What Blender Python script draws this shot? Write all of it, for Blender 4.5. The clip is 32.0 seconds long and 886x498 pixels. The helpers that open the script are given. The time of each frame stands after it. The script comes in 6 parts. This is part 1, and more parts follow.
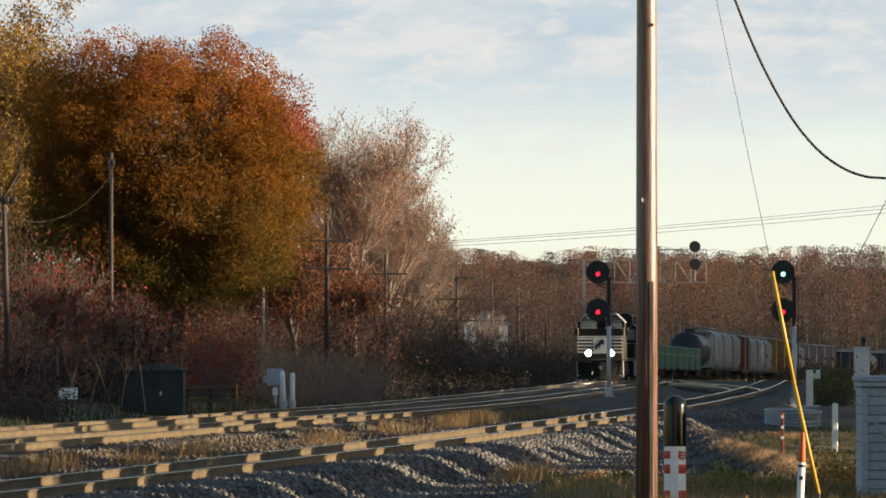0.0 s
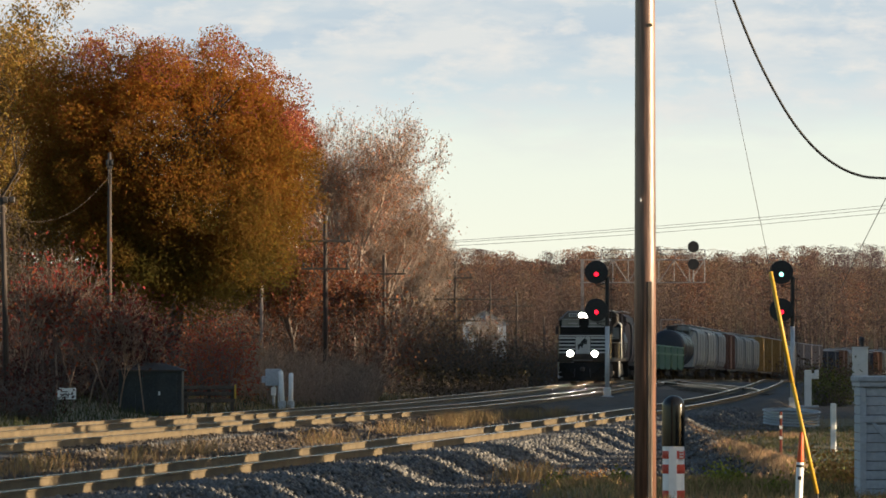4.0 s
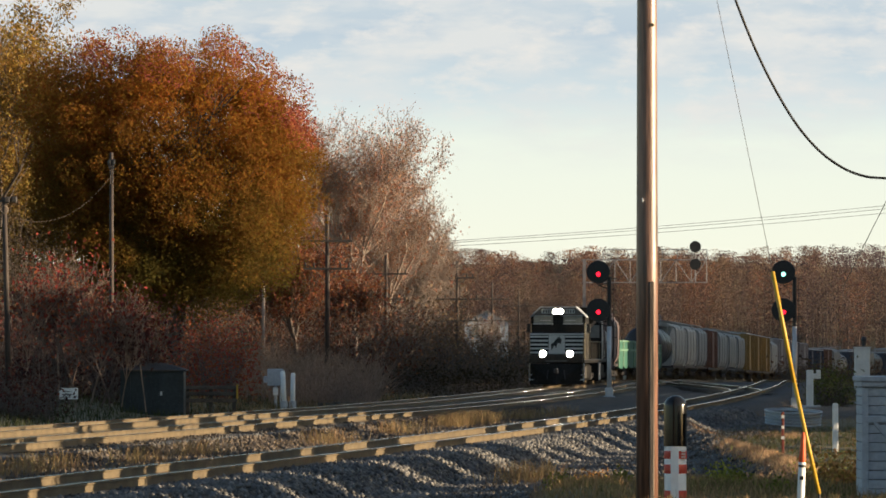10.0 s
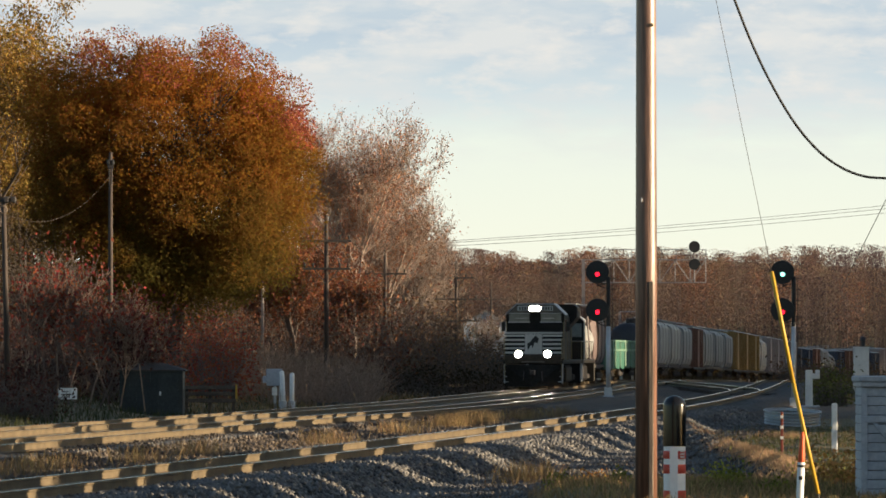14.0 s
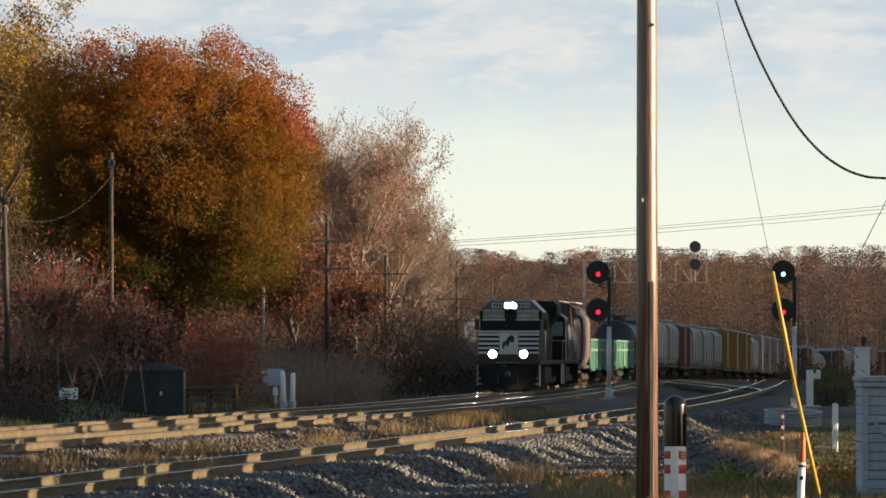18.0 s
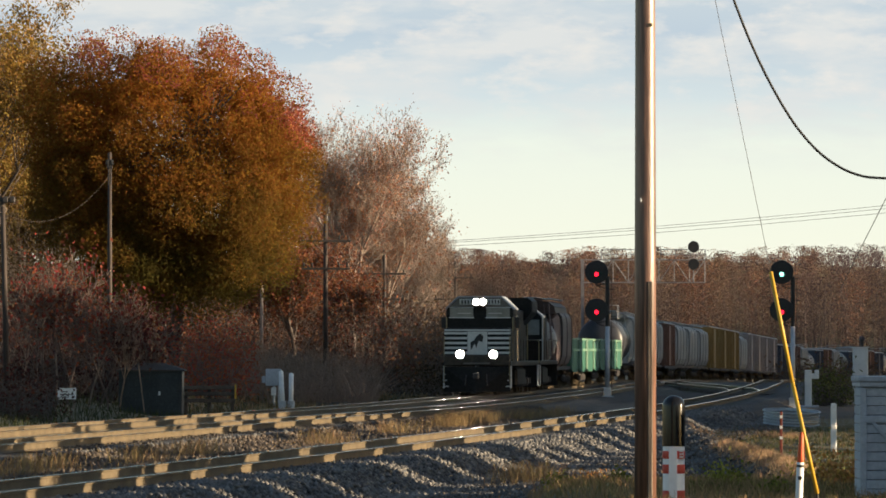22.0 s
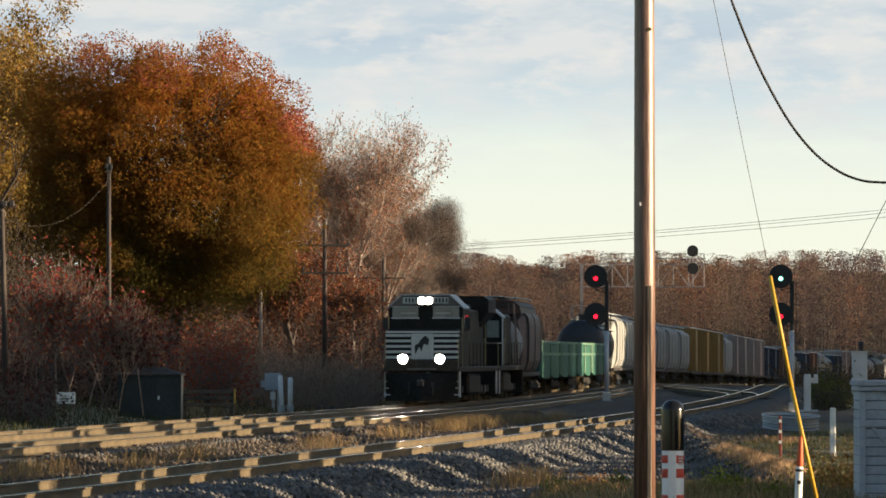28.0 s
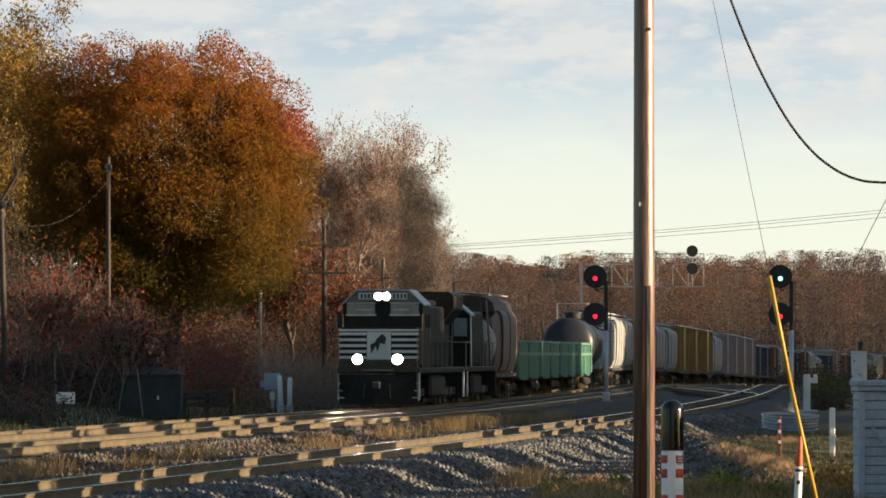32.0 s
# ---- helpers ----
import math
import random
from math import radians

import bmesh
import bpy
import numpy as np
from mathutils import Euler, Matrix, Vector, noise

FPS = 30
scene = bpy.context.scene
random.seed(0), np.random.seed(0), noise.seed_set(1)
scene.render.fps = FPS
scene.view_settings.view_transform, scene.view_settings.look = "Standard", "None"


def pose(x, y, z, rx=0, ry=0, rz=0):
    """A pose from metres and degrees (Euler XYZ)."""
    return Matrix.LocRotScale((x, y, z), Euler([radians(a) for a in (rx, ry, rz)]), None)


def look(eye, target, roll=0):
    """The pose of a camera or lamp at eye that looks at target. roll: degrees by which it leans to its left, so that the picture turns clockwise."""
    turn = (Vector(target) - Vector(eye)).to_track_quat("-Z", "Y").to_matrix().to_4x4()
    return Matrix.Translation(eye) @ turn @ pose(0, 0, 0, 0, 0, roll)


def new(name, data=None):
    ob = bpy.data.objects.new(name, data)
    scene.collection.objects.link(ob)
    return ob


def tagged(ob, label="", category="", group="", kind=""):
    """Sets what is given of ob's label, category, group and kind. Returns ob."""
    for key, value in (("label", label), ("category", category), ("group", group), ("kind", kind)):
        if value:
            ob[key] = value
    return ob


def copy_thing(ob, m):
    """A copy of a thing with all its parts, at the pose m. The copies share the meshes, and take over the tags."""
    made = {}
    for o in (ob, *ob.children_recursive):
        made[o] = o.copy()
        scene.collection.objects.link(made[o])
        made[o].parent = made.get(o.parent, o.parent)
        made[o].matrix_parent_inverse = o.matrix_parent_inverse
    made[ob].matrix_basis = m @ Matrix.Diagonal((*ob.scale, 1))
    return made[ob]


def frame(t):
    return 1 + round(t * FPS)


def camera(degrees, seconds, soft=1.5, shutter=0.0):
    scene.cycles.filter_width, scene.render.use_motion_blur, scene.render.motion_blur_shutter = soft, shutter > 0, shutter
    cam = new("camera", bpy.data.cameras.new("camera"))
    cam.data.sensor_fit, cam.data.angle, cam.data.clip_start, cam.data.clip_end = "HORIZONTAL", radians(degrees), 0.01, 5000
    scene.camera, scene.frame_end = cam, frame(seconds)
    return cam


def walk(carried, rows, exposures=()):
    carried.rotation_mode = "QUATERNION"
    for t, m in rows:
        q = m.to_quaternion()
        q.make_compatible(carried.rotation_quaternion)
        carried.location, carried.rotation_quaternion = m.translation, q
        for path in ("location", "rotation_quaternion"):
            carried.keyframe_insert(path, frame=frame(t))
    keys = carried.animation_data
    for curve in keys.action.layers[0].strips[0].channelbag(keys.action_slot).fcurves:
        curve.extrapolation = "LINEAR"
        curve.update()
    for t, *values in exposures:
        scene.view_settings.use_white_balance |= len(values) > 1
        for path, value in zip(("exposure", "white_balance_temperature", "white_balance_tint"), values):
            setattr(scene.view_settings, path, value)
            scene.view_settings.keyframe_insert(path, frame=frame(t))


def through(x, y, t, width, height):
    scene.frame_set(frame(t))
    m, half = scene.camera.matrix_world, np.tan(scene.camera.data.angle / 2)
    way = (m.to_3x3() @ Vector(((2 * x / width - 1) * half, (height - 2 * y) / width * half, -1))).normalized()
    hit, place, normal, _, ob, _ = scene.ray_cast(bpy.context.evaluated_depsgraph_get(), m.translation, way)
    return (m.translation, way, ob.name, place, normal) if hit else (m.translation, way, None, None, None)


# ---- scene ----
EXPOSURE = 1.22
SKY_GLOW = 0.427

# ---- camera: a long lens on a tripod that is nudged a little ----
FOCAL = 10800.0
EYE = (0.0, 0.0, 2.13)
SECONDS = 32.0
cam = camera(2 * math.degrees(math.atan(784 / FOCAL)), SECONDS, soft=1.7)
NUDGES = """0 0.5 -0.1; 0.5 0.3 -0; 1 -0.4 -0; 1.5 -0.6 -0; 2 -0.8 -0; 2.5 -1.7 -0; 3 0.7 -0; 3.5 -2.7 -0; 5.5 0.3 -0; 6 -0.3 -0; 6.5 0.1 -0; 7 0.3 -0; 7.5 -0.4 1.5; 8 1.2 -0; 8.5 1.1 -0; 9 0.9 -0; 9.5 0.4 -0; 10 1.2 -0; 10.5 -1.2 -0; 11 0.5 -0; 11.5 -0.3 -0; 12 0.1 -0; 12.5 -1 -0; 13 -0.4 -0; 13.5 -0.4 -0; 14 -0.4 -0; 14.5 0.3 -0; 16.5 -0.5 -0; 17 0.5 -0; 17.5 -0.6 -0; 18 0.9 -0; 18.5 -0.4 -0; 19 1.1 -0; 19.5 -0.1 -0; 20 0.7 -0; 20.5 0.1 -0; 21 -0.4 -0; 21.5 0.5 -0; 22 -1.9 -0; 22.5 -0.5 -0; 23 0.7 -0; 23.5 -5.4 -0; 24 -1.9 4.6; 24.5 -3.1 6.1; 25 -2.1 7.6; 25.5 -1.7 7.6; 27.5 -3.7 7.5; 28 -3.4 7.6; 28.5 -3.9 7.5; 29 -4.3 7.6; 29.5 -3.7 7.6; 30 -3.2 7.6; 30.5 -3.5 7.6; 31 -2.7 7.6; 31.5 -3.9 7.6; 32 -4.3 7.6"""


def aim(dx, dy):
    return look(EYE, (-dx / FOCAL * 100, 100.0, EYE[2] + (181 + dy) / FOCAL * 100))


walk(cam, [(t, aim(dx, dy)) for t, dx, dy in (map(float, r.split()) for r in NUDGES.split(";"))],
     exposures=((0.0, EXPOSURE), (32.0, EXPOSURE)))

# ---- light: low late sun from the side, behind a line of trees ----
SUN_AZ, SUN_EL = radians(-8), radians(9.0)
to_sun = Vector((math.cos(SUN_AZ) * math.cos(SUN_EL), math.sin(SUN_AZ) * math.cos(SUN_EL), math.sin(SUN_EL)))
sun = new("sun", bpy.data.lights.new("sun", "SUN"))
sun.data.energy, sun.data.angle, sun.data.color = 5.0, radians(0.55), (1.0, 0.78, 0.52)
sun.matrix_world = look((60, 0, 60), Vector((60, 0, 60)) - to_sun)
world = bpy.data.worlds.new("sky")
scene.world = world
world.use_nodes = True
wn, wl = world.node_tree.nodes, world.node_tree.links
sky = wn.new("ShaderNodeTexSky")
sky.sky_type, sky.sun_disc = "NISHITA", False
sky.sun_elevation, sky.sun_rotation = SUN_EL, radians(90) - SUN_AZ
sky.air_density, sky.dust_density, sky.ozone_density = 1.0, 1.0, 1.5
wn["Background"].inputs["Strength"].default_value = 0.078
wl.new(sky.outputs[0], wn["Background"].inputs["Color"])


# ---- materials ----
def mat(name, a, b, rough=0.8, metal=0.0, scale=3.0, fine=30.0, bump=0.3, dist=0.01, island=0.0, objrand=0.0, spec=0.4, grain=1.0):
    """Two colours mixed by coarse and fine noise, with relief; island / objrand vary the value piece by piece."""
    m = bpy.data.materials.new(name)
    m.use_nodes = True
    n, l = m.node_tree.nodes, m.node_tree.links
    p = n["Principled BSDF"]
    p.inputs["Roughness"].default_value, p.inputs["Metallic"].default_value = rough, metal
    p.inputs["Specular IOR Level"].default_value = spec
    co = n.new("ShaderNodeTexCoord")
    n1, n2 = n.new("ShaderNodeTexNoise"), n.new("ShaderNodeTexNoise")
    for q, s in ((n1, scale), (n2, fine)):
        q.inputs["Scale"].default_value, q.inputs["Detail"].default_value = s, 4
        mp = n.new("ShaderNodeMapping")
        mp.inputs["Scale"].default_value = (1, 1, grain)
        l.new(co.outputs["Object"], mp.inputs[0])
        l.new(mp.outputs[0], q.inputs["Vector"])
    add = n.new("ShaderNodeMath")
    add.operation = "ADD"
    l.new(n1.outputs[0], add.inputs[0])
    l.new(n2.outputs[0], add.inputs[1])
    ramp = n.new("ShaderNodeMapRange")
    ramp.inputs["From Min"].default_value, ramp.inputs["From Max"].default_value = 0.75, 1.25
    l.new(add.outputs[0], ramp.inputs["Value"])
    mix = n.new("ShaderNodeMix")
    mix.data_type = "RGBA"
    mix.inputs["A"].default_value, mix.inputs["B"].default_value = (*a, 1), (*b, 1)
    l.new(ramp.outputs[0], mix.inputs["Factor"])
    out = mix.outputs["Result"]
    if island or objrand:
        src = n.new("ShaderNodeNewGeometry").outputs["Random Per Island"] if island else n.new("ShaderNodeObjectInfo").outputs["Random"]
        hsv, mr = n.new("ShaderNodeHueSaturation"), n.new("ShaderNodeMapRange")
        k = island or objrand
        mr.inputs["To Min"].default_value, mr.inputs["To Max"].default_value = 1 - k, 1 + k
        l.new(src, mr.inputs["Value"])
        l.new(mr.outputs[0], hsv.inputs["Value"])
        l.new(out, hsv.inputs["Color"])
        out = hsv.outputs[0]
    l.new(out, p.inputs["Base Color"])
    if bump:
        bp = n.new("ShaderNodeBump")
        bp.inputs["Strength"].default_value, bp.inputs["Distance"].default_value = bump, dist
        l.new(n2.outputs[0], bp.inputs["Height"])
        l.new(bp.outputs[0], p.inputs["Normal"])
    return m


def glow(name, colour, strength):
    m = bpy.data.materials.new(name)
    m.use_nodes = True
    p = m.node_tree.nodes["Principled BSDF"]
    p.inputs["Base Color"].default_value = (*colour, 1)
    p.inputs["Emission Color"].default_value, p.inputs["Emission Strength"].default_value = (*colour, 1), strength
    return m


def leaf_mat(name, low, high, z0, z1, vary=0.45, through=0.35, patch=0.5):
    """Leaves that go from one colour low in the crown to another at the top, in patches, each clump its own tone. Where
    the low colour is only darker, it stands in for shade.
    """
    m = bpy.data.materials.new(name)
    m.use_nodes = True
    n, l = m.node_tree.nodes, m.node_tree.links
    p, outp = n["Principled BSDF"], n["Material Output"]
    p.inputs["Roughness"].default_value, p.inputs["Specular IOR Level"].default_value = 0.75, 0.15
    co, sep = n.new("ShaderNodeTexCoord"), n.new("ShaderNodeSeparateXYZ")
    l.new(co.outputs["Object"], sep.inputs[0])
    nz = n.new("ShaderNodeTexNoise")
    nz.inputs["Scale"].default_value, nz.inputs["Detail"].default_value = patch, 5
    l.new(co.outputs["Object"], nz.inputs["Vector"])
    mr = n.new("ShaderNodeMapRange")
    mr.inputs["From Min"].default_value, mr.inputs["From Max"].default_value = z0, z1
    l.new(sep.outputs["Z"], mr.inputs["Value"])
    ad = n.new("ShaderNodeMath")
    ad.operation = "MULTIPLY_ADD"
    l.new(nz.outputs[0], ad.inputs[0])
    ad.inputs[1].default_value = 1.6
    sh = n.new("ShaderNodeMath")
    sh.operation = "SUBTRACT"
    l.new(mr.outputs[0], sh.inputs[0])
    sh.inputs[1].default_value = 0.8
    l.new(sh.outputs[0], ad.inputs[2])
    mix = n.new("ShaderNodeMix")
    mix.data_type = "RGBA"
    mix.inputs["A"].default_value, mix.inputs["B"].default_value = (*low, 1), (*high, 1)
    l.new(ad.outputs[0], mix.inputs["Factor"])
    geo, hsv, vr, hr = n.new("ShaderNodeNewGeometry"), n.new("ShaderNodeHueSaturation"), n.new("ShaderNodeMapRange"), n.new("ShaderNodeMapRange")
    vr.inputs["To Min"].default_value, vr.inputs["To Max"].default_value = 1 - vary, 1 + vary
    hr.inputs["To Min"].default_value, hr.inputs["To Max"].default_value = 0.48, 0.525
    wn1 = n.new("ShaderNodeTexWhiteNoise")
    wn1.noise_dimensions = "1D"
    l.new(geo.outputs["Random Per Island"], wn1.inputs["W"])
    l.new(geo.outputs["Random Per Island"], vr.inputs["Value"])
    l.new(wn1.outputs[0], hr.inputs["Value"])
    l.new(vr.outputs[0], hsv.inputs["Value"])
    l.new(hr.outputs[0], hsv.inputs["Hue"])
    l.new(mix.outputs["Result"], hsv.inputs["Color"])
    l.new(hsv.outputs[0], p.inputs["Base Color"])
    tr, ms = n.new("ShaderNodeBsdfTranslucent"), n.new("ShaderNodeMixShader")
    l.new(hsv.outputs[0], tr.inputs["Color"])
    ms.inputs[0].default_value = through
    l.new(p.outputs[0], ms.inputs[1])
    l.new(tr.outputs[0], ms.inputs[2])
    l.new(ms.outputs[0], outp.inputs["Surface"])
    return m


BALLAST = mat("ballast", (0.032, 0.032, 0.033), (0.085, 0.082, 0.08), 0.9, scale=0.7, fine=9, bump=1.0, dist=0.08)
EARTH = mat("earth", (0.07, 0.075, 0.04), (0.2, 0.15, 0.09), 0.95, scale=0.25, fine=3.5, bump=1.0, dist=0.06)
BRUSHSTEM = mat("brush_stems", (0.07, 0.052, 0.045), (0.17, 0.12, 0.098), 0.9, scale=2, fine=18)
WOODSTEM = mat("woodland_bark", (0.05, 0.037, 0.035), (0.11, 0.078, 0.07), 0.9, scale=0.3, fine=3)
TANSTEM = mat("tan_stems", (0.14, 0.097, 0.074), (0.32, 0.225, 0.168), 0.9, scale=2, fine=18)
CINDER = mat("cinder_dirt", (0.04, 0.033, 0.028), (0.105, 0.08, 0.06), 0.95, scale=0.5, fine=6, bump=1.0, dist=0.05)
RUST = mat("rail_rust", (0.07, 0.052, 0.029), (0.145, 0.11, 0.062), 0.7, scale=1.5, fine=25, bump=0.4)
STEEL = mat("rail_steel", (0.55, 0.54, 0.53), (0.68, 0.67, 0.66), 0.12, metal=1.0, scale=0.5, fine=8, bump=0.03)
TIE = mat("tie_wood", (0.05, 0.04, 0.035), (0.12, 0.1, 0.08), 0.9, scale=2, fine=20, objrand=0.3)
BARK = mat("bark", (0.045, 0.036, 0.032), (0.12, 0.094, 0.078), 0.9, scale=2, fine=18, bump=0.8, dist=0.03)
TWIG = mat("pale_bark", (0.185, 0.143, 0.12), (0.36, 0.288, 0.24), 0.9, scale=2, fine=18)
POLEWOOD = mat("pole_wood", (0.045, 0.021, 0.014), (0.24, 0.122, 0.083), 0.4, scale=9, fine=40, bump=0.55, dist=0.008, grain=0.05, spec=0.95)
GREYWOOD = mat("weathered_wood", (0.08, 0.06, 0.048), (0.22, 0.175, 0.135), 0.9, scale=6, fine=30, bump=0.5, grain=0.08)
# Weathered wood darkened to stand in for shade on the far poles.
SHADEDWOOD = mat("shaded_wood", (0.03, 0.024, 0.022), (0.085, 0.064, 0.053), 0.85, scale=6, fine=30, bump=0.5, grain=0.08)
BLACK = mat("black_paint", (0.012, 0.012, 0.014), (0.03, 0.03, 0.03), 0.45, scale=1.5, fine=14, bump=0.1)
GLOSSBLACK = mat("glossy_black", (0.006, 0.006, 0.007), (0.012, 0.012, 0.012), 0.16, scale=1.5, fine=14, bump=0.03)
DARK = mat("dark_steel", (0.025, 0.024, 0.024), (0.07, 0.06, 0.055), 0.7, scale=2, fine=20)
WHITE = mat("white_paint", (0.66, 0.66, 0.64), (0.82, 0.82, 0.8), 0.6, scale=1.5, fine=16, bump=0.15)
ALU = mat("aluminium_paint", (0.42, 0.43, 0.45), (0.56, 0.57, 0.58), 0.5, metal=0.3, scale=1.5, fine=16, bump=0.1)


# ---- geometry helpers ----
def mesh_from(name, verts, faces, material, smooth=False):
    me = bpy.data.meshes.new(name)
    me.from_pydata(verts, [], faces)
    me.materials.append(material)
    if smooth:
        me.polygons.foreach_set("use_smooth", [True] * len(me.polygons))
    me.update()
    return me


def part(name, bm, material, parent, label="", smooth=False, at=None):
    """Links a bmesh (or a mesh) as one mesh object under a thing or a part."""
    if isinstance(bm, bmesh.types.BMesh):
        me = bpy.data.meshes.new(name)
        bm.to_mesh(me)
        bm.free()
        me.materials.append(material)
        if smooth:
            me.polygons.foreach_set("use_smooth", [True] * len(me.polygons))
    else:
        me = bm
    ob = new(name, me)
    ob.parent = parent
    if at is not None:
        ob.matrix_basis = at
    if label:
        tagged(ob, label)
    return ob


def thing(name, m, label, category, group="", kind=""):
    ob = new(name)
    ob.empty_display_size = 0.3
    ob.matrix_basis = m
    return tagged(ob, label, category, group, kind)


def box(bm, x0, x1, y0, y1, z0, z1, bevel=0.0):
    b = bm if not bevel else bmesh.new()
    vs = [b.verts.new((x, y, z)) for z in (z0, z1) for x, y in ((x0, y0), (x1, y0), (x1, y1), (x0, y1))]
    for f in ((0, 3, 2, 1), (4, 5, 6, 7), (0, 1, 5, 4), (1, 2, 6, 5), (2, 3, 7, 6), (3, 0, 4, 7)):
        b.faces.new([vs[i] for i in f])
    if bevel:
        bmesh.ops.bevel(b, geom=list(b.edges), offset=bevel, segments=1, affect="EDGES")
        join_into(bm, b)
    return bm


def join_into(bm, other):
    table = {v: bm.verts.new(v.co) for v in other.verts}
    for f in other.faces:
        bm.faces.new([table[v] for v in f.verts])
    other.free()


def boxes(*rows, bevel=0.0):
    bm = bmesh.new()
    for r in rows:
        box(bm, *r, bevel=bevel)
    return bm


def tube(bm, a, b, r0, r1=None, sides=8, caps=True):
    a, b = Vector(a), Vector(b)
    r1 = r0 if r1 is None else r1
    d = (b - a).normalized()
    u = d.orthogonal().normalized()
    w = d.cross(u)
    rings = []
    for c, r in ((a, r0), (b, r1)):
        rings.append([bm.verts.new(c + (u * math.cos(k) + w * math.sin(k)) * r) for k in (2 * math.pi * i / sides for i in range(sides))])
    for i in range(sides):
        j = (i + 1) % sides
        bm.faces.new((rings[0][i], rings[0][j], rings[1][j], rings[1][i]))
    if caps:
        bm.faces.new(rings[0][::-1])
        bm.faces.new(rings[1])
    return bm


def tubes(*rows, sides=8):
    bm = bmesh.new()
    for r in rows:
        tube(bm, *r, sides=sides)
    return bm


def lathe(profile, sides=20, axis="z", caps=True):
    """A turned body from (radius, height) pairs."""
    bm = bmesh.new()
    rings = []
    for r, h in profile:
        rings.append([bm.verts.new((r * math.cos(k), r * math.sin(k), h) if axis == "z" else (r * math.cos(k), h, r * math.sin(k)))
                      for k in (2 * math.pi * i / sides for i in range(sides))])
    for p, q in zip(rings, rings[1:]):
        for i in range(sides):
            j = (i + 1) % sides
            bm.faces.new((p[i], p[j], q[j], q[i]))
    for ring in (rings[0][::-1], rings[-1]) if caps else ():
        bm.faces.new(ring)
    bmesh.ops.recalc_face_normals(bm, faces=bm.faces)
    return bm


def prism(outline, y0, y1):
    """An outline in x and z, drawn out along y."""
    bm = bmesh.new()
    a = [bm.verts.new((x, y0, z)) for x, z in outline]
    b = [bm.verts.new((x, y1, z)) for x, z in outline]
    n = len(outline)
    for i in range(n):
        j = (i + 1) % n
        bm.faces.new((a[i], a[j], b[j], b[i]))
    bm.faces.new(a[::-1])
    bm.faces.new(b)
    bmesh.ops.recalc_face_normals(bm, faces=bm.faces)
    return bm


def wire(name, points, radius, material, parent=None, label="", category="cable", bend=False):
    cu = bpy.data.curves.new(name, "CURVE")
    if len(points) > 5 and category == "cable" and bend:
        q = [Vector(c) for c in points]
        q = [q[0]] + q + [q[-1]]
        points = []
        for i in range(1, len(q) - 2):
            a, b, c, d = q[i - 1:i + 3]
            for k in range(8):
                u = k / 8
                points.append(0.5 * (2 * b + (c - a) * u + (2 * a - 5 * b + 4 * c - d) * u * u + (3 * b - a - 3 * c + d) * u ** 3))
        points.append(q[-1])
    cu.dimensions, cu.bevel_depth, cu.bevel_resolution = "3D", radius, 3
    sp = cu.splines.new("POLY")
    sp.points.add(len(points) - 1)
    for q, c in zip(sp.points, points):
        q.co = (*c, 1)
    cu.materials.append(material)
    ob = new(name, cu)
    if parent:
        ob.parent = parent
    return tagged(ob, label, "" if parent else category)


def sagging(a, b, sag, n=24):
    a, b = Vector(a), Vector(b)
    return [a.lerp(b, i / n) - Vector((0, 0, 4 * sag * (i / n) * (1 - i / n))) for i in range(n + 1)]


# ---- plan: three tracks on one gentle curve ----
SLOPES = ((0, 0.15), (60, 0.135), (120, 0.120), (180, 0.105), (236, 0.0875), (300, 0.073), (390, 0.0635), (430, 0.072),
          (480, 0.092), (540, 0.097), (640, 0.097), (760, 0.118), (900, 0.15), (1500, 0.17))
_y = np.arange(0.0, 1501.0)
_m = np.interp(_y, [a for a, b in SLOPES], [b for a, b in SLOPES])
_x = np.concatenate(([0], np.cumsum((_m[1:] + _m[:-1]) / 2)))
_x += -2.41 - np.interp(227.5, _y, _x)


def main_x(y):
    return float(np.interp(y, _y, _x))


def main_slope(y):
    return float(np.interp(y, _y, _m))


def bed_z(y):
    return float(np.interp(y, (0, 420, 540, 680, 760, 1000, 1500), (0, 0, -0.6, -1.5, -2.1, -2.8, -3.5)))


RAIL = 0.18
MID_GAP, NEAR_GAP = 3.9, 11.3
TRACKS = {"c": lambda y: main_x(y) - 1.1 * smooth(232, 165, y), "b": lambda y: main_x(y) + MID_GAP - 1.0 * smooth(232, 160, y), "a": lambda y: main_x(y) + NEAR_GAP}


def smooth(a, b, v):
    k = min(1.0, max(0.0, (v - a) / (b - a)))
    return k * k * (3 - 2 * k)


def ground_z(x, y):
    """The trackbed stands up from the plain; a grassy rise lies near the camera, a bank on the far side of the tracks."""
    o = x - main_x(y)
    z = -0.5
    z += 1.0 * smooth(125, 66, y) * smooth(14.0, 16.5, o) * smooth(0.6, 1.9, x)
    z += (23.3 + 1.5 * noise.noise((x * 0.03, 0, 4))) * smooth(1280, 1350, y)
    z += 0.9 * smooth(-6, -16, o) * smooth(500, 300, y) + 2.2 * smooth(-16, -60, o)
    for c, lift in ((0, -0.03), (-1.1 * smooth(232, 165, y), -0.03), (MID_GAP - smooth(232, 160, y), -0.03), (NEAR_GAP, -0.03)):
        z = max(z, -0.5 + (0.5 + lift) * smooth(3.1, 1.7, abs(o - c)))
    if 0 < o < MID_GAP:
        z = max(z, -0.12)
    if MID_GAP <= o < NEAR_GAP:
        z = max(z, -0.2)
    z += 0.32 * max(0.0, 1 - abs(x - 7.0) / 0.9) * smooth(100, 118, y) * smooth(215, 190, y) * smooth(13.2, 14.5, o)
    return z + bed_z(y)


